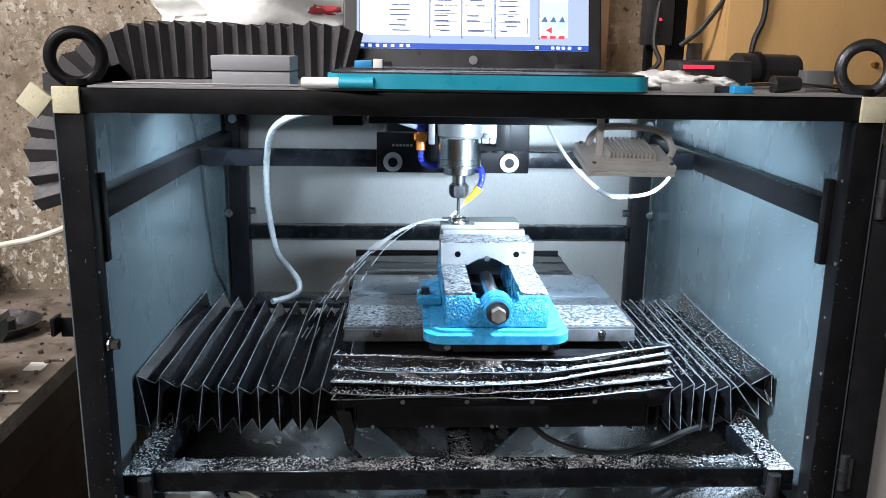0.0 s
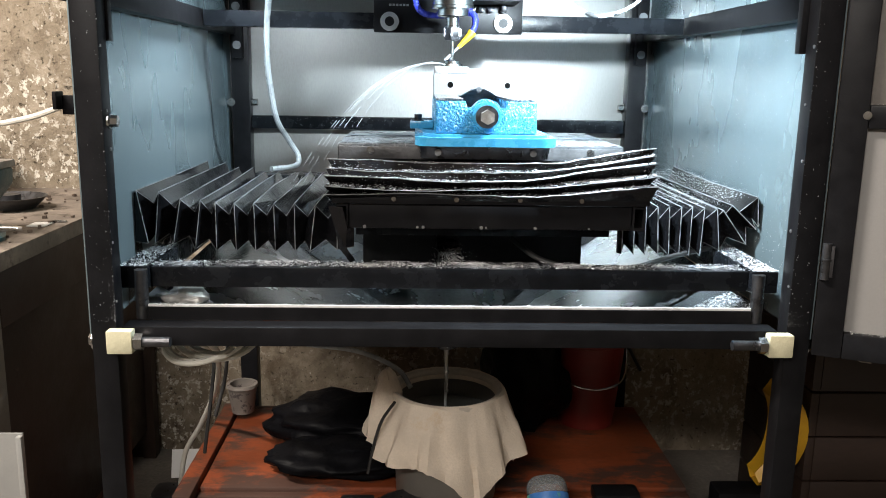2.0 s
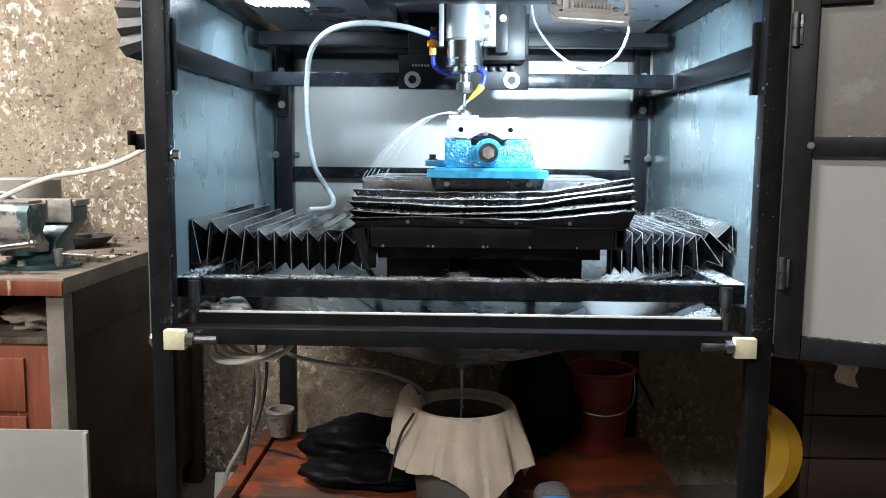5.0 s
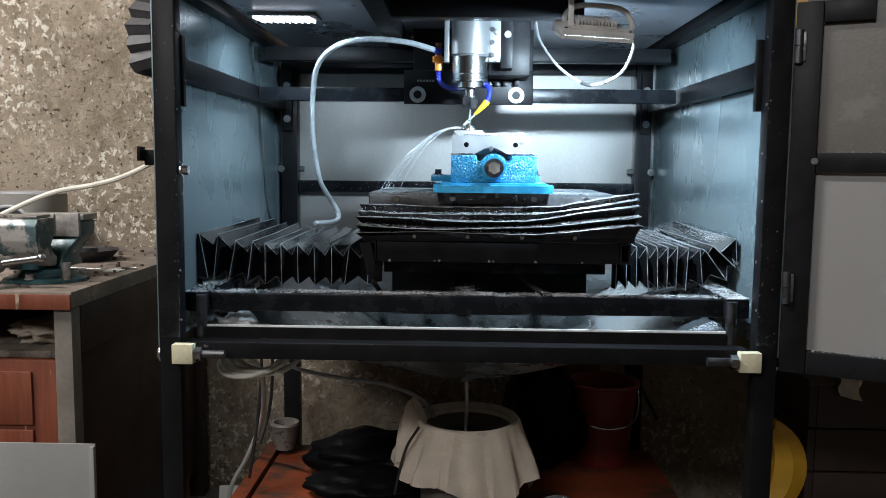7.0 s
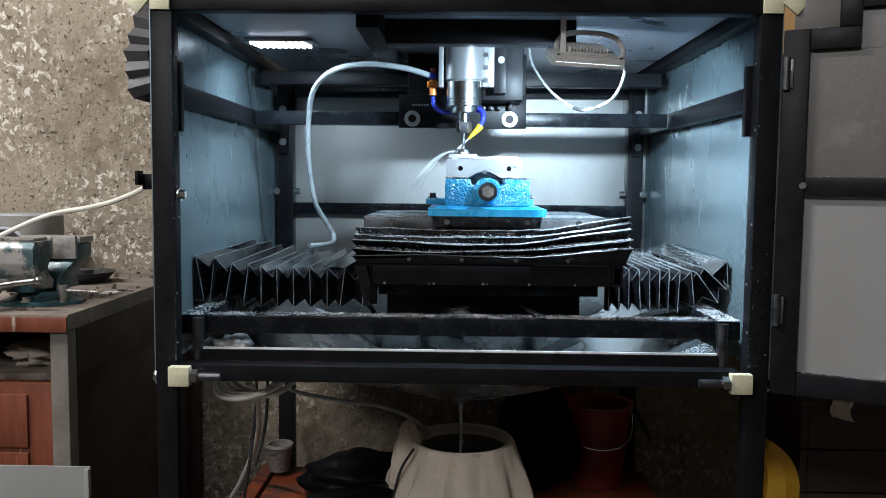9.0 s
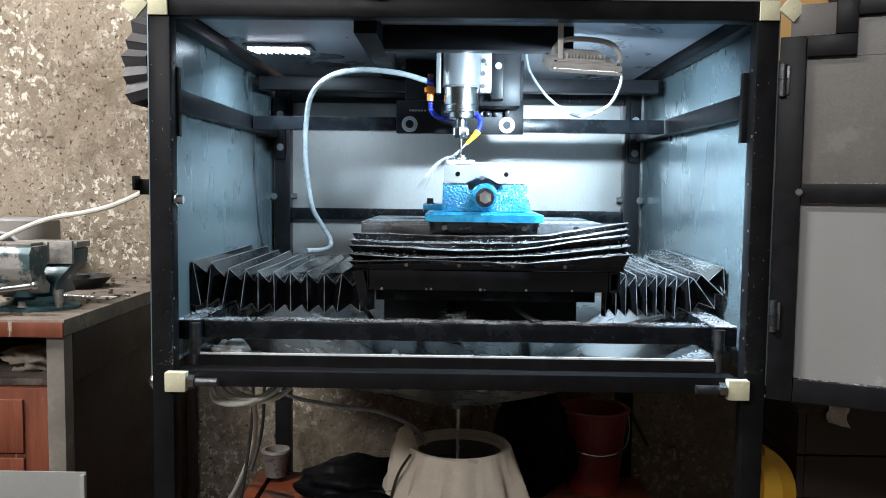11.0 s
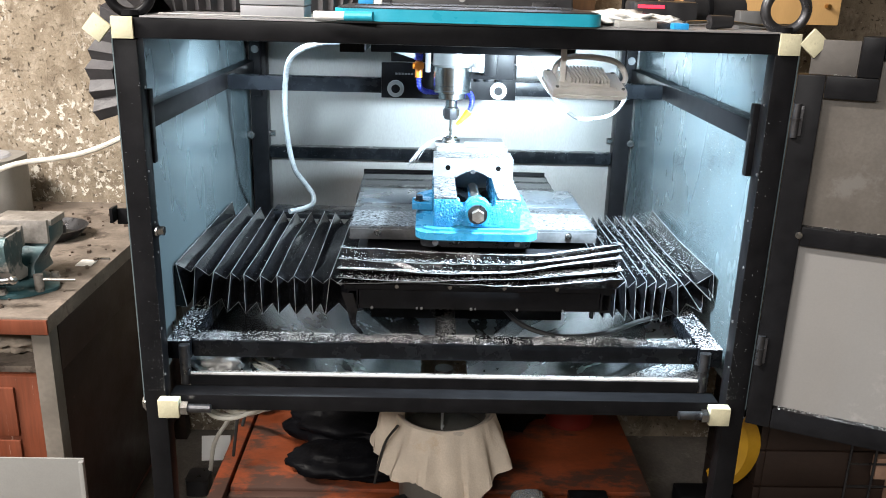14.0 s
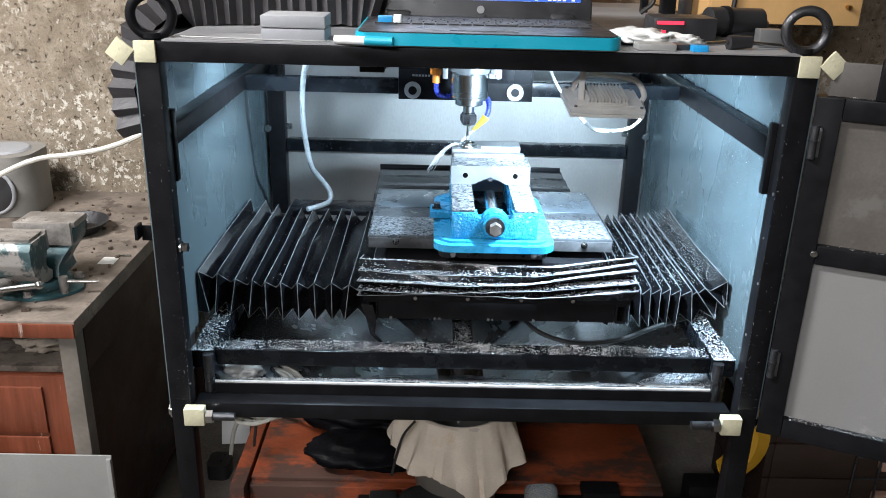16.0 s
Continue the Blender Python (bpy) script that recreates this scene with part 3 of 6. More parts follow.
x_cover("way_cover", "black rubberised bellows with wide stretched folds",
        [(-0.486, 0.832, -0.472, 0.749), (-0.451, 0.830, -0.460, 0.749), (-0.419, 0.819, -0.432, 0.748), (-0.389, 0.818, -0.399, 0.741), (-0.365, 0.815, -0.366, 0.739)]
        + [(x, 0.814, x, 0.738) for x in (-0.336, -0.306, -0.275, -0.243)] + [(-0.210, 0.812, -0.219, 0.739), (-0.178, 0.809, -0.178, 0.742)], -0.4925, -0.152, 11)
x_cover("way_cover", "black bellows with tight chip-sprinkled folds, fanned at the end",
        [(x, 0.816, x, 0.739) for x in (0.275, 0.293, 0.311)] + [(0.329, 0.816, 0.333, 0.739), (0.348, 0.817, 0.350, 0.738), (0.367, 0.816, 0.367, 0.738), (0.384, 0.817, 0.383, 0.738),
         (0.402, 0.815, 0.400, 0.738), (0.423, 0.814, 0.430, 0.748), (0.434, 0.812, 0.474, 0.757), (0.446, 0.820, 0.488, 0.782), (0.487, 0.833, 0.4905, 0.786)], 0.266, 0.4955, 13)


# the front cover's folds from the table edge forward: y at one end and the other, z at one end and the other
COVER_LINES = [(0.150, 0.130, 0.878, 0.890), (0.120, 0.094, 0.890, 0.917), (0.108, 0.102, 0.879, 0.902), (0.093, 0.086, 0.882, 0.906), (0.084, 0.094, 0.870, 0.890),
               (0.066, 0.078, 0.873, 0.895), (0.080, 0.090, 0.862, 0.880), (0.062, 0.071, 0.860, 0.879), (0.080, 0.084, 0.850, 0.866), (0.066, 0.069, 0.848, 0.863), (0.078, 0.079, 0.838, 0.842)]


def cover_point(i, u):
    """A place along a fold of the front cover; the far end is lifted and crushed."""
    ya, yb, za, zb = COVER_LINES[i]
    lift = max(0.0, (u - 0.70) / 0.30) if i < 3 else max(0.0, (u - 0.60) / 0.40) ** 1.3
    sag = 0.005 * math.sin(math.pi * min(1.0, u / 0.8)) * (i in (3, 4, 5, 6, 7))
    return ya + (yb - ya) * u + 0.003 * math.sin(5 * u + 0.7 * i), za + (zb - za) * lift - sag + 0.0014 * math.sin(9 * u + 1.3 * i)


def front_cover():
    c = thing("way_cover", (0.055, 0.12, 0.84), "crushed black bellows below the table, white with chips", "bellows", "way covers")
    rnd = random.Random(21)
    n = 22
    prof = []
    for i in range(len(COVER_LINES)):
        inset = 0.008 if i % 2 == 0 else 0.0
        row = []
        for k in range(n + 1):
            u = k / n
            y, z = cover_point(i, u)
            x = -0.184 + inset + (0.474 - 2 * inset) * u
            row.append((x, y + rnd.uniform(-0.0012, 0.0012), z + rnd.uniform(-0.0009, 0.0009)))
        first, last = row[0], row[-1]
        prof.append([(first[0] + 0.003, first[1] + 0.05, first[2] - 0.012), *row, (last[0] - 0.003, last[1] + 0.05, last[2] - 0.012)])
    pleats(c, prof, RUBBER)
    part("end_strip", box(B(), -0.174, 0.282, 0.0765, 0.0825, 0.8335, 0.845, 0.001), BLACK, c)
    for x in (-0.086, 0.003, 0.094, 0.182):
        part("screw", rod(B(), (x, 0.0768, 0.841), (x, 0.072, 0.841), 0.0035, n=10), STEEL, c)
    # torn flap at the left corner
    bm = B()
    strip(bm, [(-0.178, 0.07, 0.83), (-0.17, 0.075, 0.80), (-0.165, 0.09, 0.765), (-0.15, 0.10, 0.742)], [(-0.158, 0.066, 0.83), (-0.152, 0.07, 0.80), (-0.155, 0.08, 0.77), (-0.142, 0.09, 0.748)])
    part("torn_flap", bm, RUBBER, c, flat=True)
    return c


front_cover()


def rear_cover():
    c = thing("way_cover", (0.03, 0.6, 0.84), "flat black bellows behind the table", "bellows", "way covers")
    prof = []
    for i in range(9):
        y = 0.50 + i * 0.032
        z = 0.885 if i % 2 else 0.882
        prof.append([(-0.188, y, z - 0.04), (-0.188, y, z), (0.05, y, z + 0.002), (0.25, y, z), (0.25, y, z - 0.04)])
    for i in range(0, 7, 2):
        part("pleat", strip(B(), *prof[i:i + 3]), RUBBER, c, flat=True)
    part("end_plate", box(B(), -0.19, 0.25, 0.757, 0.762, 0.80, 0.89), BLACK, c)


rear_cover()


def saddle():
    s = thing("cross_slide", (0.05, 0.3, 0.76), "black box-section cross slide under the table", "machine slide")
    part("front_beam", box(B(), -0.150, 0.258, 0.083, 0.169, 0.797, 0.832, 0.002), BLACK, s)
    for x in (-0.169, 0.259):
        bm = box(B(), x, x + 0.018, 0.081, 0.40, 0.829, 0.833)
        box(bm, x, x + 0.018, 0.081, 0.40, 0.797, 0.801)
        box(bm, x, x + 0.003, 0.081, 0.40, 0.801, 0.829)
        box(bm, x + 0.015, x + 0.018, 0.081, 0.40, 0.801, 0.829)
        part("side_tube", bm, BLACK, s, "open square tube")
    part("apron", box(B(), -0.150, 0.258, 0.215, 0.223, 0.762, 0.7955, 0.001), BLACK_WET, s)
    # Black plate added to keep the gap under the slide in shade.
    part("shade_plate", box(B(), -0.150, 0.252, 0.40, 0.408, 0.650, 0.7975, 0.001), BLACK, s)
    part("body", box(B(), -0.145, 0.255, 0.17, 0.60, 0.798, 0.872, 0.003), BLACK, s)
    for x, r in ((-0.128, 0.0024), (-0.052, 0.0017), (-0.044, 0.0022), (0.040, 0.0024), (0.047, 0.0016), (0.118, 0.0022), (0.196, 0.0014)):
        part("screw", rod(B(), (x, 0.0825, 0.7995), (x, 0.0795, 0.7995), r, n=8), GREY_ALLOY, s)
    return s


saddle()


def table():
    t = thing("work_table", (0.046, 0.34, 0.885), "ground steel work table wet and strewn with fine chips", "machine table")
    part("slab", box(B(), -0.176, 0.268, 0.195, 0.49, 0.885, 0.909, 0.0015), TABLE, t)
    for x0, x1 in ((-0.176, -0.033), (0.13, 0.268)):
        part("chip_bed", box(B(), x0 + 0.004, x1 - 0.004, 0.199, 0.30, 0.9085, 0.9102), CHIP_STEEL, t, "band of fine wet chips")
    part("front_strip", box(B(), -0.174, 0.266, 0.1925, 0.1948, 0.886, 0.905, 0.0008), mat("stained_table_edge", (0.075, 0.075, 0.078), 0.45, 0.4, 0.4, 25, 0.3, 150), t)
    for x in (-0.125, 0.216):
        part("bolt", hexbolt(B(), (x, 0.192, 0.899), (0, -1, 0), 0.0045, 0.005), STEEL, t, "small bright bolt")
    plate = mat("wet_dark_plate_steel", (0.11, 0.128, 0.145), 0.3, 0.55, 0.35, 14, 0.15, 160, (0.28, 0.30, 0.32), 0.2, 40, wear=0.1)
    part("smooth_plate", box(B(), -0.168, -0.06, 0.36, 0.47, 0.9092, 0.9108, 0.0005), plate, t)
    part("smooth_plate", box(B(), 0.135, 0.262, 0.345, 0.485, 0.9092, 0.9112, 0.0005), plate, t)
    return t


table()


def rounded_slab(bm, x0, x1, y0, y1, z0, z1, r, n=6, taper=0.0):
    pts = []
    for cx, cy, a0 in ((x1 - r, y1 - r, 0), (x0 + r, y1 - r, 90), (x0 + r, y0 + r, 180), (x1 - r, y0 + r, 270)):
        for i in range(n + 1):
            a = radians(a0 + 90 * i / n)
            pts.append((cx + r * math.cos(a), cy + r * math.sin(a)))
    mx, my = (x0 + x1) / 2, (y0 + y1) / 2
    lo = [bm.verts.new((mx + (x - mx) * (1 - taper), my + (y - my) * (1 - taper), z0)) for x, y in pts]
    hi = [bm.verts.new((x, y, z1)) for x, y in pts]
    k = len(pts)
    for i in range(k):
        bm.faces.new((lo[i], lo[(i + 1) % k], hi[(i + 1) % k], hi[i]))
    bm.faces.new(lo[::-1])
    bm.faces.new(hi)
    return bm


def vise():
    cx = 0.047
    v = thing("milling_vise", (cx, 0.28, 0.909), "blue hammered-paint milling vise with bright steel jaws", "vise")
    bm = rounded_slab(B(), cx - 0.098, cx + 0.098, 0.125, 0.43, 0.8935, 0.913, 0.02, taper=0.03)
    part("base_casting", bm, DARK_STEEL, v, "black base casting")
    part("base_flange", rounded_slab(B(), cx - 0.104, cx + 0.104, 0.104, 0.40, 0.9135, 0.926, 0.028), EDGE_BLUE, v, "smooth blue coolant rim")
    part("flange_lip", rounded_slab(B(), cx - 0.092, cx + 0.092, 0.116, 0.395, 0.9262, 0.930, 0.024), EDGE_BLUE, v)
    # body: two cheeks, a front wall with a round boss
    for s in (-1, 1):
        xa, xb = sorted((cx + s * 0.034, cx + s * 0.074))
        part("cheek", box(B(), xa, xb, 0.1505, 0.40, 0.9305, 0.9775, 0.002), CAST_BLUE, v)
        xa, xb = sorted((cx + s * 0.0345, cx + s * 0.0735))
        part("way", box(B(), xa, xb, 0.130, 0.40, 0.9778, 0.9815, 0.001), CHIP_STEEL, v, "machined way covered with chips")
    bm = B()
    arc = [(cx - 0.030, 0.9775), (cx - 0.030, 0.966), (cx + 0.030, 0.966), (cx + 0.030, 0.9775)]
    shape = [(cx - 0.074, 0.9305), (cx - 0.074, 0.9775)] + arc + [(cx + 0.074, 0.9775), (cx + 0.074, 0.9305)]
    fr = [bm.verts.new((x, 0.127, z)) for x, z in shape]
    bk = [bm.verts.new((x, 0.150, z)) for x, z in shape]
    for i in range(len(fr)):
        bm.faces.new((fr[i], fr[(i + 1) % len(fr)], bk[(i + 1) % len(fr)], bk[i]))
    bm.faces.new(fr)
    bm.faces.new(bk[::-1])
    bmesh.ops.bevel(bm, geom=bm.edges[:], offset=0.002, segments=2, profile=0.6, affect="EDGES")
    part("front_wall", bm, CAST_BLUE, v)
    part("screw_boss", rod(B(), (cx, 0.1245, 0.956), (cx, 0.150, 0.956), 0.0245, n=40), CAST_BLUE, v)
    part("boss_ring", rod(B(), (cx, 0.1215, 0.956), (cx, 0.1243, 0.956), 0.0205, n=32), EDGE_BLUE, v)
    part("thrust_collar", rod(B(), (cx, 0.114, 0.956), (cx, 0.1213, 0.956), 0.0165, n=28), DARK_STEEL, v, "dark steel thrust collar")
    part("screw_hexagon", rod(B(), (cx, 0.100, 0.956), (cx, 0.114, 0.956), 0.0108, n=6), SCUFFED, v, "worn steel hexagon")
    part("lead_screw", rod(B(), (cx, 0.150, 0.958), (cx, 0.30, 0.958), 0.0105, n=20), STEEL, v, "bright lead screw")
    part("channel_floor", box(B(), cx - 0.0335, cx + 0.0335, 0.151, 0.395, 0.9302, 0.936), BLACK_WET, v)
    # moving jaw with an arched underside
    bm = B()
    n = 12
    arch = [(cx - 0.030 + 0.060 * i / n, 0.9818 + 0.012 * math.sin(math.pi * i / n)) for i in range(n + 1)]
    outline = [(cx - 0.074, 0.9818)] + arch + [(cx + 0.074, 0.9818), (cx + 0.074, 1.0165), (cx - 0.074, 1.0165)]
    f = [bm.verts.new((x, 0.286, z)) for x, z in outline]
    g = [bm.verts.new((x, 0.350, z)) for x, z in outline]
    k = len(f)
    for i in range(k):
        bm.faces.new((f[i], f[(i + 1) % k], g[(i + 1) % k], g[i]))
    bm.faces.new(f)
    bm.faces.new(g[::-1])
    part("moving_jaw", bm, GROUND_STEEL, v, "ground steel moving jaw", flat=True)
    part("jaw_top", box(B(), cx - 0.073, cx + 0.073, 0.2875, 0.345, 1.0167, 1.0182), CHIP_STEEL, v, "jaw top strewn with chips")
    # Shade inside the holes is put on as flat black discs.
    for x in (0.0, 0.0935):
        part("bolt_hole", rod(B(), (x, 0.2853, 0.999), (x, 0.292, 0.999), 0.0048, n=16), HOLE_SHADE, v, "black disc for a shaded bolt hole")
    part("bolt_hole", rod(B(), (cx, 0.2853, 0.992), (cx, 0.292, 0.992), 0.0045, n=16), DARK_STEEL, v, "socket screw")
    part("jaw_plate", box(B(), cx - 0.068, cx + 0.068, 0.351, 0.366, 0.9818, 1.024, 0.001), GROUND_STEEL, v)
    part("fixed_jaw", box(B(), cx - 0.066, cx + 0.066, 0.405, 0.455, 0.911, 1.026, 0.002), GROUND_STEEL, v, "ground steel fixed jaw")
    # clamping lugs and hold-down screws
    for s in (-1, 1):
        xa, xb = sorted((cx + s * 0.0745, cx + s * (0.112 if s < 0 else 0.090)))
        part("lug", box(B(), xa, xb, 0.235, 0.285, 0.9305, 0.942, 0.002), EDGE_BLUE, v)
        x = cx + s * (0.099 if s < 0 else 0.082)
        part("clamp_bolt", hexbolt(B(), (x, 0.26, 0.942), (0, 0, 1), 0.007, 0.010), DARK_STEEL, v, "hexagon hold-down bolt")
    for x in (cx - 0.07, cx + 0.07):
        part("plug", rod(B(), (x, 0.1255, 0.903), (x, 0.122, 0.903), 0.005, n=12), GREY_ALLOY, v)
    return v


vise()


def workpiece():
    w = thing("workpiece", (0.006, 0.386, 1.02), "small round aluminium part clamped in the vise jaws", "workpiece")
    part("blank", box(B(), -0.024, 0.034, 0.3665, 0.4045, 1.000, 1.029, 0.001), GREY_ALLOY, w, "rectangular aluminium blank")
    bm = lathe(B(), (0.006, 0.386, 1.029), [(0.0005, 0.0085), (0.007, 0.0085), (0.008, 0.0105), (0.0125, 0.0105), (0.0140, 0.0095), (0.0140, 0.005), (0.0185, 0.0045), (0.0190, 0.003), (0.0190, 0.0)], 40)
    part("turned_disc", bm, STEEL, w, "stepped bright disc")
    return w


workpiece()


def gantry():
    g = thing("gantry", (0.0, 0.62, 1.1), "black steel cross beam and carriage plates of the milling head", "machine gantry")
    part("cross_beam", box(B(), -0.462, 0.462, 0.556, 0.588, 1.099, 1.129, 0.002), BLACK_WET, g)
    part("upper_beam", box(B(), -0.462, 0.462, 0.62, 0.66, 1.195, 1.226, 0.002), BLACK, g)
    part("carriage_plate", box(B(), -0.137, 0.145, 0.535, 0.55, 1.092, 1.165, 0.002), BLACK, g)
    part("carriage_plate", box(B(), -0.118, 0.145, 0.551, 0.575, 1.1655, 1.256, 0.002), BLACK, g)
    for x in (-0.107, 0.108):
        part("washer", rod(B(), (x, 0.5345, 1.112), (x, 0.529, 1.112), 0.0175, n=28), mat("dull_washer_steel", (0.30, 0.30, 0.295), 0.45, 0.3, 0.2, 40), g, "pale round washer")
        part("bolt", rod(B(), (x, 0.529, 1.112), (x, 0.5275, 1.112), 0.009, n=20), BLACK, g)
    part("slide_plate", box(B(), 0.045, 0.130, 0.44, 0.532, 1.145, 1.256, 0.002), BLACK, g)
    part("clamp_bracket", box(B(), 0.042, 0.066, 0.375, 0.40, 1.165, 1.250, 0.002), GREY_ALLOY, g, "grey alloy clamp bracket")
    part("clamp_bracket", box(B(), -0.046, -0.036, 0.372, 0.40, 1.163, 1.250, 0.002), GREY_ALLOY, g, "grey alloy clamp bracket")
    for z in (1.178, 1.203, 1.228):
        part("socket_screw", rod(B(), (0.049, 0.3745, z), (0.049, 0.370, z), 0.0048, n=14), DARK_STEEL, g)
    for z in (1.170, 1.222):
        part("socket_screw", rod(B(), (0.060, 0.3745, z), (0.060, 0.371, z), 0.0055, n=14), GREY_ALLOY, g)
    part("socket_screw", rod(B(), (0.081, 0.3995, 1.222), (0.081, 0.394, 1.222), 0.007, n=14), GREY_ALLOY, g)
    part("side_block", box(B(), 0.067, 0.092, 0.40, 0.4395, 1.155, 1.25, 0.002), BLACK, g)
    for i, x in enumerate((0.045, 0.060, 0.078)):
        part("small_fitting", box(B(), x, x + 0.009, 0.520, 0.534, 1.131, 1.141, 0.001), BLACK_WET, g)
    part("drive_nut", box(B(), 0.1025, 0.113, 0.515, 0.534, 1.1315, 1.155, 0.001), BLACK_WET, g)
    bm = B()
    for i in range(6):
        box(bm, -0.108 + i * 0.0065, -0.108 + i * 0.0065 + 0.0045, 0.5343, 0.5349, 1.1405, 1.1445)
    part("stamped_marking", bm, GREY_ALLOY, g, "small pale unreadable marking")
    return g


gantry()


def spindle():
    s = thing("spindle_motor", (0.006, 0.386, 1.114), "cylindrical grey and bright steel milling spindle", "spindle")
    c = (0.006, 0.386, 0)
    part("motor_housing", lathe(B(), c, [(0.001, 1.256), (0.040, 1.256), (0.040, 1.178), (0.037, 1.176), (0.0365, 1.174)], 48), GREY_ALLOY, s, "satin grey motor housing")
    part("nose", lathe(B(), c, [(0.0365, 1.1735), (0.0365, 1.140), (0.0355, 1.139), (0.0355, 1.131), (0.0365, 1.130), (0.0365, 1.126), (0.027, 1.124), (0.027, 1.114), (0.024, 1.1125), (0.001, 1.1125)], 48), STEEL, s, "polished steel nose")
    part("shaft", lathe(B(), c, [(0.011, 1.112), (0.011, 1.098), (0.013, 1.097), (0.013, 1.094)], 32), STEEL, s)
    bm = lathe(B(), c, [(0.0135, 1.096), (0.0155, 1.094), (0.0155, 1.078), (0.0125, 1.0735), (0.0045, 1.0735)], 6)
    for i in range(6):
        a = i * math.pi / 3
        box(bm, c[0] + 0.0145 * math.cos(a) - 0.0018, c[0] + 0.0145 * math.cos(a) + 0.0018, c[1] + 0.0145 * math.sin(a) - 0.0018, c[1] + 0.0145 * math.sin(a) + 0.0018, 1.080, 1.093)
    nut = part("collet_nut", bm, DARK_STEEL, s, "dark hexagonal collet nut", at=(0.006, 0.386, 1.085))
    bm = rod(B(), (c[0], c[1], 1.0735), (c[0], c[1], 1.052), 0.003, n=16)
    for i in range(14):
        a0 = i * 0.55
        z = 1.052 - i * 0.001
        box(bm, -0.0028, 0.0028, -0.0012, 0.0012, -0.0006, 0.0006, 0, Matrix.Translation((c[0], c[1], z)) @ Matrix.Rotation(a0, 4, "Z"))
    cutter = part("end_mill", bm, STEEL, s, "bright fluted end mill", at=(0.006, 0.386, 1.06))
    return nut, cutter


NUT, CUTTER = spindle()


def coolant_line():
    c = thing("coolant_nozzle", (0.03, 0.37, 1.12), "jointed blue coolant line with yellow nozzle and orange valve", "coolant nozzle")
    bm = rod(B(), (-0.058, 0.405, 1.180), (-0.058, 0.405, 1.150), 0.0075, n=12)
    box(bm, -0.070, -0.048, 0.398, 0.412, 1.166, 1.178, 0.002)
    part("valve", bm, ORANGE_PLASTIC, c, "orange plastic valve")
    part("valve_knob", rod(B(), (-0.058, 0.405, 1.205), (-0.058, 0.405, 1.1805), 0.006, n=12), mat("brown_tap", (0.20, 0.05, 0.02), 0.4, 0, 0.1), c)
    part("push_fitting", rod(B(), (-0.066, 0.400, 1.190), (-0.052, 0.403, 1.188), 0.007, n=12), BLUE_PLASTIC, c)
    line = smooth_line([(-0.058, 0.405, 1.149), (-0.056, 0.408, 1.132), (-0.045, 0.425, 1.121), (-0.025, 0.440, 1.118), (0.005, 0.445, 1.119), (0.030, 0.435, 1.122), (0.041, 0.415, 1.121), (0.046, 0.402, 1.112), (0.045, 0.394, 1.099), (0.040, 0.391, 1.088)], 3)
    for i in range(len(line) - 1):
        a, b = line[i], line[i + 1]
        d = (b - a)
        bm = rod(B(), a, a + d * 0.62, 0.0036, 0.0058, n=10)
        ball(bm, a + d * 0.75, 0.0050)
        part("link", bm, BLUE_PLASTIC, c)
    bm = rod(B(), (0.041, 0.391, 1.089), (0.037, 0.391, 1.083), 0.0070, n=12)
    rod(bm, (0.037, 0.391, 1.083), (0.017, 0.389, 1.062), 0.0064, 0.0030, n=12)
    part("nozzle_tip", bm, YELLOW_PLASTIC, c, "yellow tapered nozzle")
    part("jet", rod(B(), (0.017, 0.389, 1.062), (-0.006, 0.387, 1.040), 0.0018, 0.0026, n=8), WATER, c, "thin jet of coolant")
    return c


coolant_line()

single("coolant_hose", pipe(B(), [(-0.064, 0.400, 1.190), (-0.12, 0.40, 1.205), (-0.20, 0.41, 1.213), (-0.27, 0.44, 1.203), (-0.320, 0.50, 1.17), (-0.340, 0.55, 1.11), (-0.345, 0.57, 1.04), (-0.343, 0.59, 0.98), (-0.335, 0.61, 0.92), (-0.318, 0.655, 0.875), (-0.303, 0.668, 0.846), (-0.301, 0.655, 0.828), (-0.318, 0.63, 0.8225), (-0.347, 0.60, 0.8225)], 0.0058, 10),
       HOSE, (-0.2, 0.5, 1.0), "milky plastic coolant hose looping down the back", "hose")


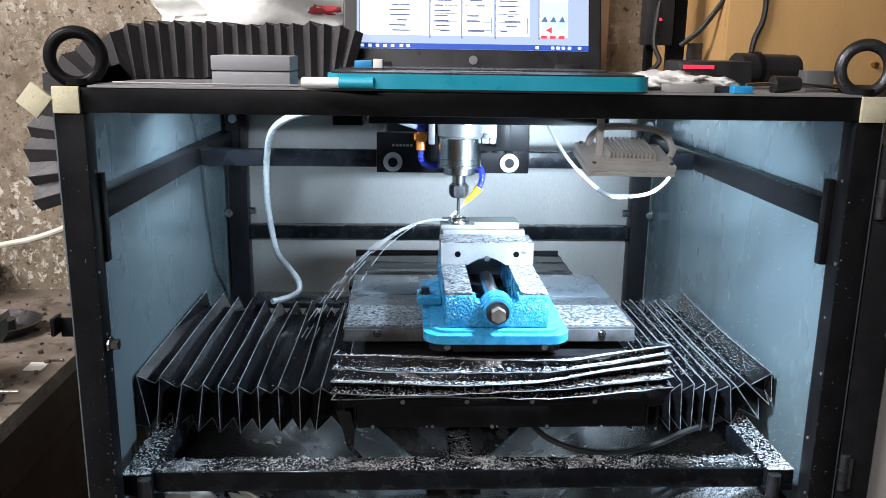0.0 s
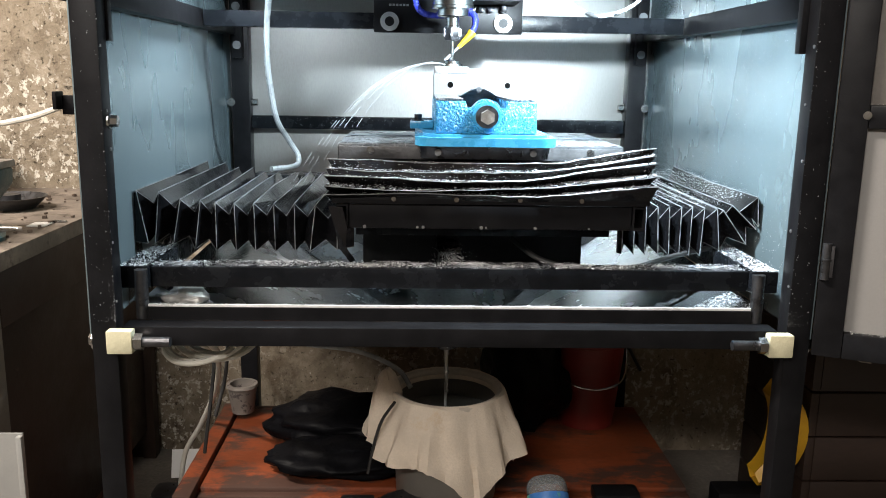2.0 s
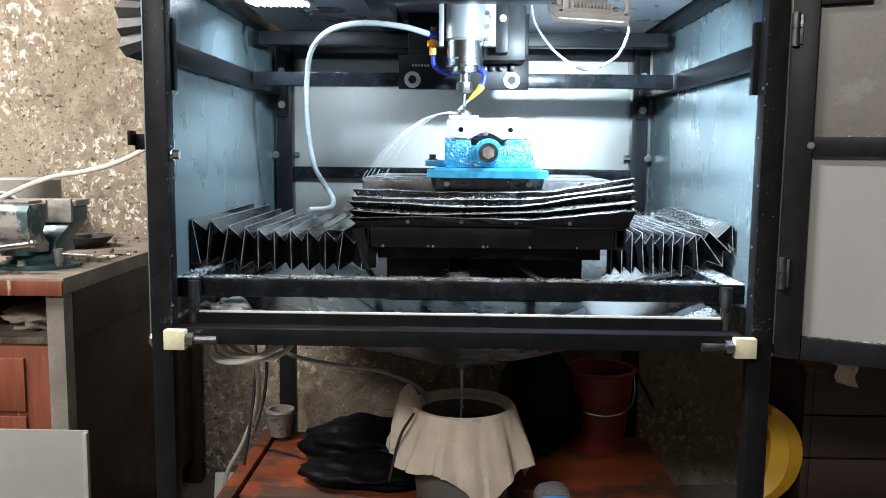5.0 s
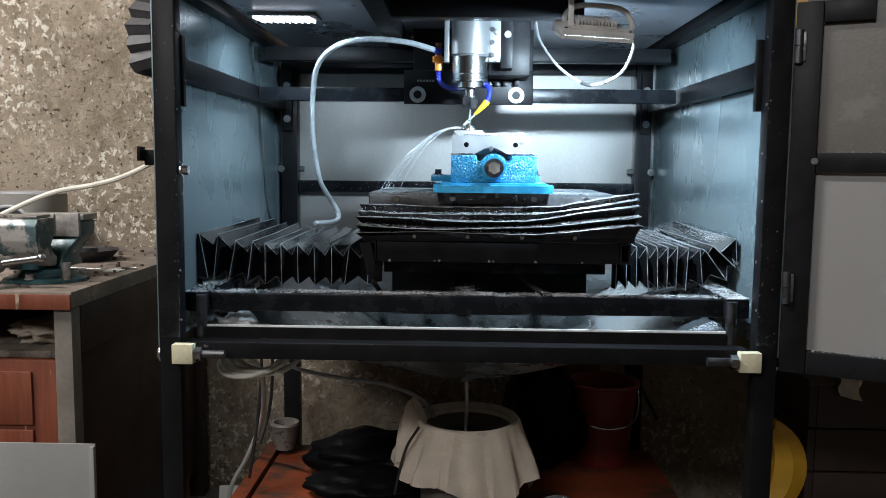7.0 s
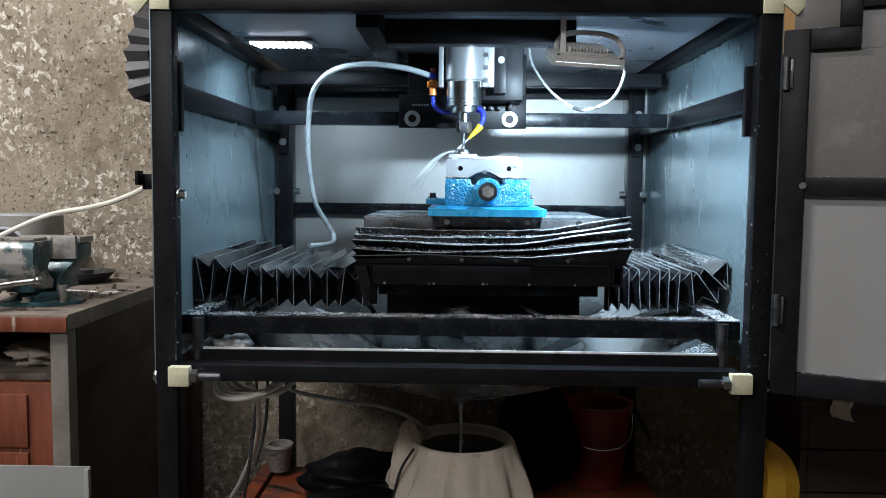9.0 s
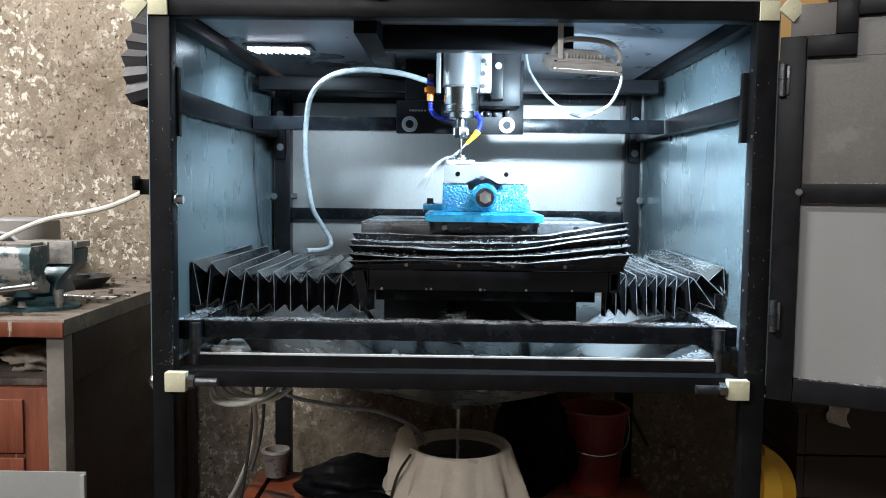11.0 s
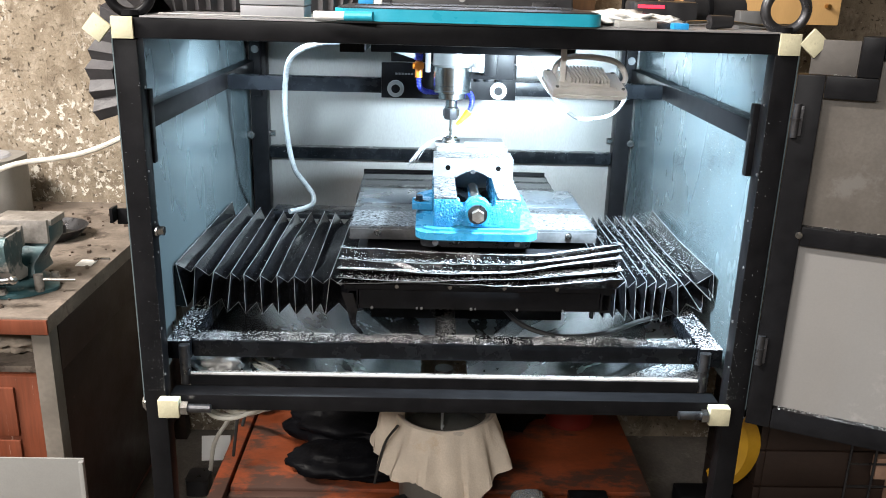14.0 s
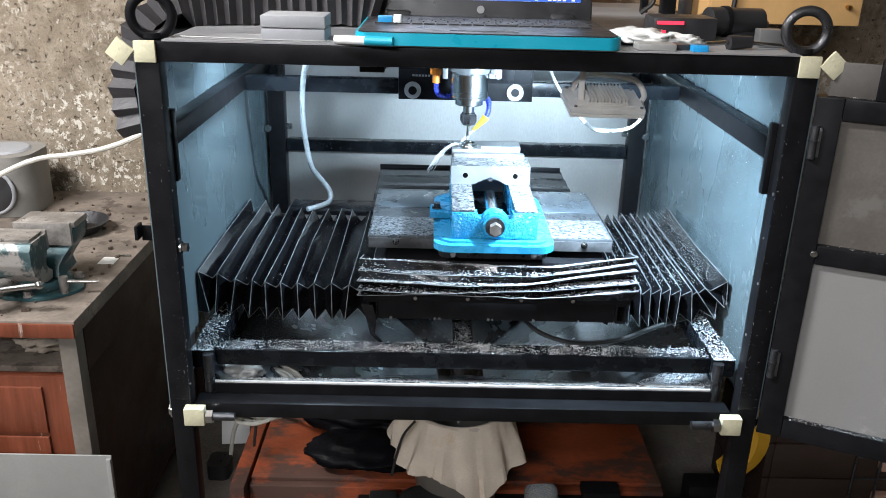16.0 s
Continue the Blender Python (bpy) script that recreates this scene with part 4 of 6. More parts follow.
def flood_lamp():
    f = thing("flood_light", (0.24, 0.15, 1.18), "small pale grey flood light hung from the frame", "flood light")
    m = pose(0.203, 0.080, 1.181, 20, 2, 9) @ Matrix.Diagonal((1, 0.72, 1, 1))

    def p(name, bm, material, label=""):
        bm.transform(m)
        return part(name, bm, material, f, label)
    # local: -z is where the light goes, z the finned back
    bm = box(B(), -0.060, 0.060, -0.045, 0.045, -0.004, 0.006, 0.003)
    p("housing", bm, LAMP_GREY)
    frame_bm = box(B(), -0.060, -0.053, -0.045, 0.045, -0.010, -0.0045, 0.001)
    box(frame_bm, 0.053, 0.060, -0.045, 0.045, -0.010, -0.0045, 0.001)
    box(frame_bm, -0.0525, 0.0525, -0.045, -0.038, -0.010, -0.0045, 0.001)
    box(frame_bm, -0.0525, 0.0525, 0.038, 0.045, -0.010, -0.0045, 0.001)
    p("bezel", frame_bm, LAMP_GREY)
    p("lens", box(B(), -0.052, 0.052, -0.037, 0.037, -0.0065, -0.0045), LAMP_GLASS, "glowing white lens")
    p("back_step", box(B(), -0.047, 0.044, -0.036, 0.036, 0.0062, 0.0085, 0.001), LAMP_GREY)
    p("driver_box", box(B(), -0.034, 0.032, -0.035, 0.028, 0.0087, 0.0125, 0.001), LAMP_GREY)
    for x, y in ((-0.053, -0.039), (0.053, -0.039), (-0.053, 0.039), (0.053, 0.039)):
        p("screw", rod(B(), (x, y, 0.0061), (x, y, 0.0085), 0.0028, n=10), STEEL, "small steel screw")
    for i in range(12):
        x = -0.034 + i * 0.0056
        p("fin", box(B(), x, x + 0.002, -0.036, 0.029, 0.0127, 0.0205, 0.0004), LAMP_GREY)
    part("bracket", pipe(B(), [m @ Vector(q) for q in ((-0.045, 0.03, 0.008), (-0.042, 0.03, 0.022), (-0.025, 0.03, 0.034), (0.015, 0.02, 0.038), (0.048, 0.01, 0.034), (0.064, 0.0, 0.015), (0.062, 0, 0.0))], 0.0045, 8), LAMP_GREY, f, "bent carrying bracket")
    part("hanger", box(B(), 0.160, 0.169, 0.058, 0.063, 1.186, 1.2575, 0.001), LAMP_GREY, f, "flat hanging strap")
    part("hanger", box(B(), 0.170, 0.225, 0.058, 0.063, 1.253, 1.2575, 0.001), LAMP_GREY, f)


flood_lamp()

single("lamp_cable", pipe(B(), [(0.264, 0.082, 1.182), (0.274, 0.10, 1.158), (0.268, 0.15, 1.126), (0.248, 0.19, 1.111), (0.220, 0.22, 1.107), (0.195, 0.27, 1.125), (0.168, 0.33, 1.160), (0.147, 0.42, 1.215), (0.142, 0.46, 1.257)], 0.0027, 8),
       LAMP_CABLE, (0.24, 0.25, 1.13), "pale lamp cable hanging in a loop", "cable")
single("cable_sleeve", pipe(B(), [(0.246, 0.193, 1.1103), (0.234, 0.207, 1.108), (0.220, 0.22, 1.107), (0.209, 0.240, 1.1125)], 0.0034, 10), BLACK_CABLE, (0.22, 0.22, 1.107), "black sleeve over the lamp cable's splice", "cable sleeve")


def led_fixture():
    f = thing("ceiling_light", (-0.363, 0.40, 1.25), "lit white strip light with slanting ribs", "strip light")
    part("case", box(B(), -0.437, -0.300, 0.365, 0.440, 1.251, 1.2575, 0.001), GREY_ALLOY, f)
    for i in range(9):
        x0 = -0.428 + i * 0.0128
        bm = B()
        vs = [(x0, 0.372), (x0 + 0.0075, 0.372), (x0 + 0.0155, 0.422), (x0 + 0.012, 0.434), (x0 + 0.008, 0.422)]
        low = [bm.verts.new((x, y, 1.2462)) for x, y in vs]
        top = [bm.verts.new((x, y, 1.2508)) for x, y in vs]
        bm.faces.new(low)
        bm.faces.new(top)
        for k in range(5):
            bm.faces.new((low[k], low[(k + 1) % 5], top[(k + 1) % 5], top[k]))
        part("diffuser_rib", bm, LED, f, "glowing white rib", flat=True)


led_fixture()


def flake_up(bm, p, rnd, s, axis):
    """A chip stuck flat on an upright face; axis 0: facing along x, 1: along y."""
    a = rnd.uniform(0, 6.28)
    u, v = s * math.cos(a) * rnd.uniform(0.5, 1.3), s * math.sin(a) * rnd.uniform(0.5, 1.3)
    e = Vector((0, 1, 0)) if axis == 0 else Vector((1, 0, 0))
    z = Vector((0, 0, 1))
    p = Vector(p)
    bm.faces.new([bm.verts.new(q) for q in (p - e * u - z * v, p + e * u * 0.3 - z * s * 0.6, p + e * u + z * v, p - e * v * 0.5 + z * u * 0.5)])


def swarf():
    """Loose chips, gathered on the bed, covers and tray."""
    rnd = random.Random(31)
    bm = B()
    clumps = [(rnd.uniform(-0.42, 0.42), 0.064 + 0.032 * rnd.random(), rnd.uniform(0.004, 0.022)) for i in range(130)]
    for i in range(5200):
        if rnd.random() < 0.7:
            cx, cy, spread = rnd.choice(clumps)
            x, y = rnd.gauss(cx, spread), min(0.099, max(0.061, rnd.gauss(cy, 0.005)))
        else:
            x, y = rnd.uniform(-0.428, 0.428), 0.061 + 0.038 * rnd.random() ** 1.4
        if abs(x) < 0.428:
            flake(bm, (x, y, 0.7437 + rnd.uniform(0, 0.0025)), rnd, rnd.choice((0.0009, 0.0013, 0.0019)))
    for i in range(4200):
        s = rnd.choice((-1, 1, 1))
        flake(bm, (s * rnd.uniform(0.43, 0.467), 0.05 + 0.5 * rnd.random() ** 1.8, 0.7457 + rnd.uniform(0, 0.002)), rnd, rnd.choice((0.0012, 0.0015, 0.0020)))
    for i in range(700):
        flake(bm, (0.0 + rnd.gauss(0, 0.012), 0.101 + abs(rnd.gauss(0, 0.06)), 0.7417 + rnd.uniform(0, 0.003)), rnd, 0.0014)
    single("swarf", bm, CHIPS, (0, 0.1, 0.744), "glittering aluminium chips strewn over the bed frame", "metal chips", kind="stuff", flat=True)
    bm = B()
    for i in range(4200):
        x, y = 0.28 + 0.205 * rnd.random() ** 0.55, rnd.uniform(0.2, 0.62)
        flake(bm, (x, y, 0.815 + rnd.uniform(0, 0.010) + max(0, x - 0.42) * 0.25), rnd, 0.0011)
    for i in range(220):
        flake(bm, (rnd.uniform(-0.49, -0.17), rnd.uniform(0.2, 0.6), 0.8155 + rnd.uniform(-0.012, 0.001)), rnd, 0.0010)
    single("swarf", bm, CHIPS, (0.3, 0.4, 0.815), "fine chips lying over the side bellows", "metal chips", kind="stuff", flat=True)
    bm = B()
    for ridge, count in ((1, 1300), (2, 500), (3, 1500), (4, 500), (5, 2200), (6, 400), (7, 1700), (9, 600)):
        for i in range(count):
            # chips lie on the slope behind each fold, thickest at the crushed end
            u = rnd.random() if rnd.random() < 0.62 else min(1.0, max(0.0, rnd.gauss(0.88, 0.07)))
            y0, z0 = cover_point(ridge, u)
            y1, z1 = cover_point(ridge - 1, u)
            f = rnd.random() ** 1.4 * 0.8
            flake(bm, (-0.180 + 0.466 * u, y0 + (y1 - y0) * f, z0 + (z1 - z0) * f + rnd.uniform(0.0004, 0.0022)), rnd, rnd.choice((0.0009, 0.0012, 0.0017)))
    single("swarf", bm, CHIPS, (0.05, 0.12, 0.88), "white chips heaped on the crushed front bellows", "metal chips", kind="stuff", flat=True)
    bm = B()
    for i in range(1700):
        # thrown against the splashed side sheet, thickest low down and near the front
        z = 0.70 + 0.40 * rnd.random() ** 1.7
        flake_up(bm, (0.4982, 0.06 + 0.62 * rnd.random() ** 1.5, z), rnd, rnd.choice((0.0006, 0.0009, 0.0014)), 0)
    for i in range(240):
        y = rnd.gauss(0.42, 0.05)
        flake_up(bm, (0.4982, y, rnd.gauss(1.02, 0.04)), rnd, rnd.choice((0.0013, 0.0019)), 0)
    for i in range(330):
        s = rnd.choice((-1, 1))
        flake_up(bm, ((0.464 + 0.032 * rnd.random() ** 3) if s > 0 else (-0.459 - 0.03 * rnd.random() ** 3), -0.0006, 0.68 + 0.5 * rnd.random() ** 2), rnd, rnd.choice((0.0006, 0.0009, 0.0013)), 1)
    for i in range(500):
        flake_up(bm, (rnd.uniform(-0.43, 0.43), 0.8914, rnd.choice((0.885 + 0.03 * rnd.random() ** 0.5, 1.195 + 0.03 * rnd.random()))), rnd, rnd.choice((0.0008, 0.0012)), 1)
    for i in range(260):
        flake(bm, (0.467 + 0.027 * rnd.random(), 0.04 + 0.5 * rnd.random(), 1.1326), rnd, rnd.choice((0.0010, 0.0016)))
    single("swarf", bm, mat("dull_wet_swarf", (0.36, 0.38, 0.39), 0.45, 0.1, 0.3, 300, 0, 300), (0.45, 0.3, 0.9), "chips stuck to the sheet, posts and rails", "metal chips", kind="stuff", flat=True)
    bm = B()
    for i in range(11000):
        side = rnd.random()
        if side < 0.35:
            x, y = 0.33 + 0.11 * rnd.random(), 0.06 + 0.09 * rnd.random()
        else:
            x, y = rnd.uniform(-0.42, 0.42), 0.05 + 0.06 * rnd.random()
        d = max((abs(x) - 0.05) / 0.398, (abs(y - 0.43) - 0.05) / 0.334)
        flake(bm, (x, y, 0.5245 + 0.168 * d + rnd.uniform(0, 0.003)), rnd, 0.0013)
    single("swarf", bm, CHIPS, (0.3, 0.1, 0.68), "chips drifted into the drip tray", "metal chips", kind="stuff", flat=True)


swarf()


# ---- things on the enclosure's top ----
def laptop():
    l = thing("laptop", (0.015, 0.12, 1.281), "open black laptop with a teal base showing control software", "laptop")
    part("base", rounded_slab(B(), -0.176, 0.206, -0.012, 0.25, 1.282, 1.299, 0.02), TEAL, l, "teal base shell")
    part("deck", rounded_slab(B(), -0.172, 0.202, -0.008, 0.247, 1.2992, 1.3008, 0.018), DARK_PLASTIC, l)
    rnd = random.Random(3)
    for r in range(6):
        x = -0.155
        while x < 0.175:
            w = 0.0165 if rnd.random() < 0.9 else 0.03
            part("key", box(B(), x, x + w, 0.10 + r * 0.019, 0.1165 + r * 0.019, 1.301, 1.3028), KEYCAPS, l)
            x += w + 0.0025
    part("touchpad", box(B(), -0.04, 0.06, 0.02, 0.085, 1.301, 1.3015), DARK_PLASTIC, l)
    m = Matrix.Translation((0.015, 0.252, 1.296)) @ Matrix.Rotation(radians(-14), 4, "X")

    def p(name, bm, material, parent=l, label="", flat=False):
        bm.transform(m)
        return part(name, bm, material, parent, label, flat)
    lid = p("lid", rounded_slab(B(), -0.191, 0.191, 0.0, 0.014, 0, 0.25, 0.0035), DARK_PLASTIC, l, "dark bezel")
    for x in (-0.14, 0.14):
        p("hinge", box(B(), x - 0.02, x + 0.02, -0.006, 0.008, -0.006, 0.012, 0.003), DARK_PLASTIC)
    scr = p("screen", box(B(), -0.171, 0.171, -0.0012, -0.0004, 0.032, 0.232), SCREEN, l, "lit screen with a control program")
    white = glow("screen_panel", (0.86, 0.92, 1.0), 0.9)
    navy, red, dim = glow("taskbar", (0.02, 0.07, 0.36), 0.6), glow("red_button", (0.8, 0.04, 0.06), 0.8), glow("panel_lines", (0.10, 0.13, 0.25), 0.5)

    def q(name, x0, x1, z0, z1, material, y=-0.0016):
        return p(name, box(B(), x0, x1, y, y + 0.0003, z0, z1), material, scr)
    q("taskbar", -0.171, 0.171, 0.032, 0.040, navy)
    for x0, x1 in ((-0.166, -0.066), (-0.063, -0.019), (-0.016, 0.030), (0.033, 0.083), (0.098, 0.140)):
        q("panel", x0, x1, 0.052, 0.228, white)
        q("panel_border", x0 - 0.0015, x0, 0.048, 0.228, dim)
    q("button", -0.162, -0.130, 0.059, 0.069, red)
    # the one word on the screen that can be read
    word = bpy.data.curves.new("word", "FONT")
    word.body, word.size, word.align_x, word.align_y = "Reset", 0.009, "CENTER", "CENTER"
    carrier = bpy.data.objects.new("word", word)
    scene.collection.objects.link(carrier)
    flat_word = bpy.data.meshes.new_from_object(carrier.evaluated_get(bpy.context.evaluated_depsgraph_get()))
    bpy.data.objects.remove(carrier)
    bm = B()
    bm.from_mesh(flat_word)
    bm.transform(Matrix.Translation((-0.146, -0.0021, 0.064)) @ Matrix.Rotation(radians(90), 4, "X"))
    p("button_text", bm, white, scr)
    pale, green, blue = glow("pale_blue_panel", (0.45, 0.70, 0.95), 0.8), glow("green_gauge", (0.05, 0.45, 0.12), 0.6), glow("blue_header", (0.10, 0.25, 0.75), 0.7)
    for x0, x1, z0 in ((-0.063, -0.019, 0.216), (-0.016, 0.030, 0.216), (0.033, 0.083, 0.216), (-0.063, -0.019, 0.150), (-0.016, 0.030, 0.150), (0.033, 0.083, 0.150), (0.098, 0.140, 0.150), (-0.166, -0.126, 0.150)):
        q("header", x0 + 0.002, x1 - 0.002, z0, z0 + 0.006, blue, -0.0021)
    for z in (0.074, 0.087, 0.100, 0.113, 0.126):
        q("field", -0.162, -0.130, z, z + 0.008, pale, -0.0021)
    for x in (0.026, 0.079):
        q("gauge", x, x + 0.002, 0.056, 0.080, green, -0.0022)
    q("arrow_panel", 0.0995, 0.1385, 0.058, 0.146, pale, -0.0019)
    for r in range(4):
        for k in range(5):
            q("cell", 0.101 + 0.0075 * k, 0.1065 + 0.0075 * k, 0.104 + 0.009 * r, 0.110 + 0.009 * r, white, -0.0023)
    for z in (0.060, 0.072, 0.084, 0.096, 0.108):
        for x0, w in ((-0.060, 0.038), (-0.013, 0.040), (0.036, 0.040)):
            q("rule", x0, x0 + w, z, z + 0.0008, dim, -0.0020)
    for x in (-0.165, -0.154, -0.143, -0.132, -0.121, -0.108, -0.098, 0.092, 0.115, 0.123, 0.131, 0.14, 0.155):
        q("icon", x, x + 0.005, 0.034, 0.038, white, -0.0021)
    for i in range(300):
        c0 = rnd.choice((-0.125, -0.06, -0.012, 0.037))
        x = c0 + rnd.uniform(0, 0.018)
        z = 0.058 + 0.0075 * rnd.randrange(0, 22)
        q("text_line", x, x + rnd.uniform(0.005, 0.016), z, z + 0.0019, dim, -0.0021)
    for i in range(3):
        q("button", 0.100 + i * 0.013, 0.109 + i * 0.013, 0.0495, 0.054, red, -0.0024)
        bm = B()
        vs = [bm.verts.new((0.100 + i * 0.013 + a, -0.0024, 0.074 + b)) for a, b in ((0, 0), (0.010, 0), (0.006, 0.009))]
        bm.faces.new(vs)
        p("arrow", bm, dim, scr)
    bm = B()
    bm.faces.new([bm.verts.new((0.107 + a, -0.0024, 0.062 + b)) for a, b in ((0, 0), (0.009, 0.005), (0.009, -0.005))])
    p("arrow", bm, red, scr)
    p("badge", rod(B(), (0.0, -0.0012, 0.0165), (0.0, -0.0003, 0.0165), 0.0065, n=24), GREY_ALLOY, l, "round silver badge")
    return l


laptop()


def top_things():
    g = thing("grey_case", (-0.267, 0.05, 1.281), "closed grey plastic instrument case", "case")
    part("body", box(B(), -0.313, -0.221, 0.016, 0.09, 1.281, 1.2985, 0.002), GREY_CASE, g)
    part("lid", box(B(), -0.3135, -0.2205, 0.0155, 0.0905, 1.2995, 1.317, 0.002), GREY_CASE, g)
    m_ = thing("marker_pen", (-0.19, 0.01, 1.288), "white and blue marker pen", "pen")
    part("barrel", rod(B(), (-0.204, -0.006, 1.288), (-0.160, -0.016, 1.2885), 0.006, n=16), WHITE_PAPER, m_)
    part("cap", rod(B(), (-0.160, -0.016, 1.2885), (-0.120, -0.025, 1.289), 0.0066, n=16), TEAL, m_)
    d = thing("network_plug", (-0.14, 0.09, 1.303), "blue plug with a pale cable end", "plug")
    part("plug", box(B(), -0.150, -0.128, 0.10, 0.115, 1.3025, 1.312, 0.001), mat("bright_blue", (0.03, 0.30, 0.65), 0.4), d)
    part("clip", box(B(), -0.126, -0.114, 0.098, 0.113, 1.3025, 1.314, 0.001), WHITE_PAPER, d)
    for s in (-1, 1):
        rx = 0.480 if s > 0 else -0.472
        e = thing("lifting_ring", (rx, 0.025, 1.281), "black lifting eye bolt", "eye bolt", "lifting rings")
        part("eye", ring(B(), (rx, 0.025, 1.312), (0.15 * s, 1, 0), 0.029, 0.0075), DARK_STEEL if s > 0 else BLACK, e)
        part("collar", rod(B(), (rx, 0.025, 1.2805), (rx, 0.025, 1.288), 0.014, n=20), BLACK, e)
    # white crumpled packaging beside the laptop
    crumple("crumpled_bag", (0.252, 0.085, 1.281), 0.046, 0.042, 0.015, BAG, "crumpled white plastic bag", 5)
    crumple("crumpled_bag", (0.312, 0.088, 1.281), 0.034, 0.030, 0.011, BAG, "crumpled white plastic bag", 9)
    r = thing("wifi_router", (0.37, 0.16, 1.281), "black plastic box with glowing red lights", "router")
    part("body", box(B(), 0.282, 0.385, 0.132, 0.20, 1.281, 1.318, 0.006), DARK_PLASTIC, r)
    part("indicator", box(B(), 0.288, 0.330, 0.1300, 0.1317, 1.307, 1.312), RED_GLOW, r, "red light bar")
    part("indicator", box(B(), 0.290, 0.302, 0.1300, 0.1317, 1.292, 1.298), RED_GLOW, r, "red light")
    g2 = thing("angle_grinder", (0.45, 0.22, 1.281), "black angle grinder lying on its side", "grinder")
    part("motor_body", rod(B(), (0.395, 0.22, 1.305), (0.49, 0.24, 1.305), 0.024, 0.022, n=20), DARK_PLASTIC, g2)
    part("guard", lathe(B(), (0.455, 0.28, 1.283), [(0.0, 0.028), (0.05, 0.03), (0.062, 0.02), (0.064, 0.0)], 36), DARK_PLASTIC, g2)
    part("collar", rod(B(), (0.42, 0.225, 1.305), (0.428, 0.2265, 1.305), 0.026, n=20), BLACK, g2)
    single("alloy_block", box(B(), 0.432, 0.468, 0.075, 0.10, 1.281, 1.308, 0.001), GREY_ALLOY, (0.45, 0.09, 1.281), "small squared aluminium block", "metal block")
    single("paper_packet", box(B(), 0.232, 0.288, 0.006, 0.04, 1.281, 1.291, 0.002), ZINC, (0.26, 0.02, 1.281), "flat silver packet on the top", "packet")
    single("blue_clip", box(B(), 0.311, 0.334, 0.004, 0.022, 1.281, 1.290, 0.0015), mat("sky_blue_plastic", (0.02, 0.30, 0.66), 0.4), (0.322, 0.012, 1.281), "small sky-blue plastic clip", "clip")
    t = thing("tap_wrench", (0.40, 0.045, 1.284), "black ribbed tool handle with a steel shank", "hand tool")
    part("handle", rod(B(), (0.375, 0.045, 1.291), (0.41, 0.05, 1.292), 0.011, 0.009, n=12), DARK_PLASTIC, t)
    part("shank", rod(B(), (0.41, 0.05, 1.291), (0.47, 0.06, 1.286), 0.003, n=10), STEEL, t)
    part("shank", rod(B(), (0.34, 0.04, 1.289), (0.375, 0.045, 1.291), 0.0035, n=10), STEEL, t)
    single("cable_tray_strip", box(B(), 0.285, 0.312, 0.02, 0.05, 1.281, 1.289, 0.001), DARK_PLASTIC, (0.3, 0.03, 1.281), "short black plastic strip", "strip")
    # Thin tube drawn in place of pale worn scratches on the front edge.
    single("edge_scratches", pipe(B(), [(-0.43, 0.02, 1.284), (-0.3, 0.004, 1.284), (-0.2, 0.002, 1.284), (-0.09, -0.006, 1.286), (-0.085, 0.0, 1.289)], 0.0012, 6), LAMP_CABLE, (-0.2, 0, 1.283), "thin pale line for the worn scratches along the front edge", "wire")


def crumple(name, at, rx, ry, h, material, label, seed, category="bag", lumpy=0.45):
    bm = B()
    bmesh.ops.create_icosphere(bm, subdivisions=4, radius=1.0)
    for v in bm.verts:
        n_ = noise.noise(v.co * 2.1 + Vector((seed, 0, 0))) + 0.5 * noise.noise(v.co * 5.3 + Vector((seed, 3, 0)))
        k = 1 + lumpy * n_
        z = max(0.0, v.co.z * k * 0.5 + 0.45)
        v.co = Vector((at[0] + v.co.x * rx * k, at[1] + v.co.y * ry * k, at[2] + z * h * 1.6))
    ob = single(name, bm, material, at, label, category, flat=True)
    ob.data.shade_smooth()
    return ob


top_things()


def spare_bellows():
    """A long spare bellows lies along the top and hangs down over the left side."""
    c = thing("spare_bellows", (-0.35, 0.32, 1.281), "long black bellows draped over the enclosure's side", "bellows")
    line = [(-0.155, 0.33, 1.312), (-0.19, 0.33, 1.320), (-0.25, 0.33, 1.320), (-0.33, 0.33, 1.318), (-0.41, 0.31, 1.318), (-0.475, 0.28, 1.312), (-0.506, 0.24, 1.292), (-0.524, 0.215, 1.262), (-0.533, 0.20, 1.222), (-0.535, 0.19, 1.184), (-0.530, 0.185, 1.148), (-0.520, 0.18, 1.116)]
    fine = smooth_line(line, 24)
    pts, run = [fine[0]], 0.0
    for p, q in zip(fine, fine[1:]):
        run += (q - p).length
        if run > (0.0085 if q.x > -0.47 else 0.0135):
            pts.append(q)
            run = 0.0
    rnd = random.Random(2)
    prof = []
    for i, p in enumerate(pts):
        t = (pts[min(i + 1, len(pts) - 1)] - pts[max(i - 1, 0)]).normalized()
        side = Vector((0, 1, 0))
        up = side.cross(t).normalized()
        hang = p.x < -0.47
        h = (0.040 if i % 2 else 0.035) if not hang else (0.026 if i % 2 else 0.022)
        w = 0.115 if i % 2 else 0.107
        lo = -0.036 if not hang else -0.010
        if hang:
            h *= 1.2
        k = 1.0 if up.z >= 0 or hang else -1.0
        j = Vector((rnd.uniform(-0.002, 0.002), 0, rnd.uniform(-0.002, 0.002)))
        prof.append([p + j - side * w + up * k * lo, p + j - side * w + up * k * h, p + j + side * w + up * k * h, p + j + side * w + up * k * lo])
    if len(prof) % 2 == 0:
        prof = prof[:-1]
    pleats(c, prof, mat("dusty_black_cloth", (0.030, 0.027, 0.029), 0.6, 0, 0.4, 20, 0.3, 200), mat("dusty_fold", (0.05, 0.046, 0.048), 0.6, 0, 0.4, 20, 0, 200))


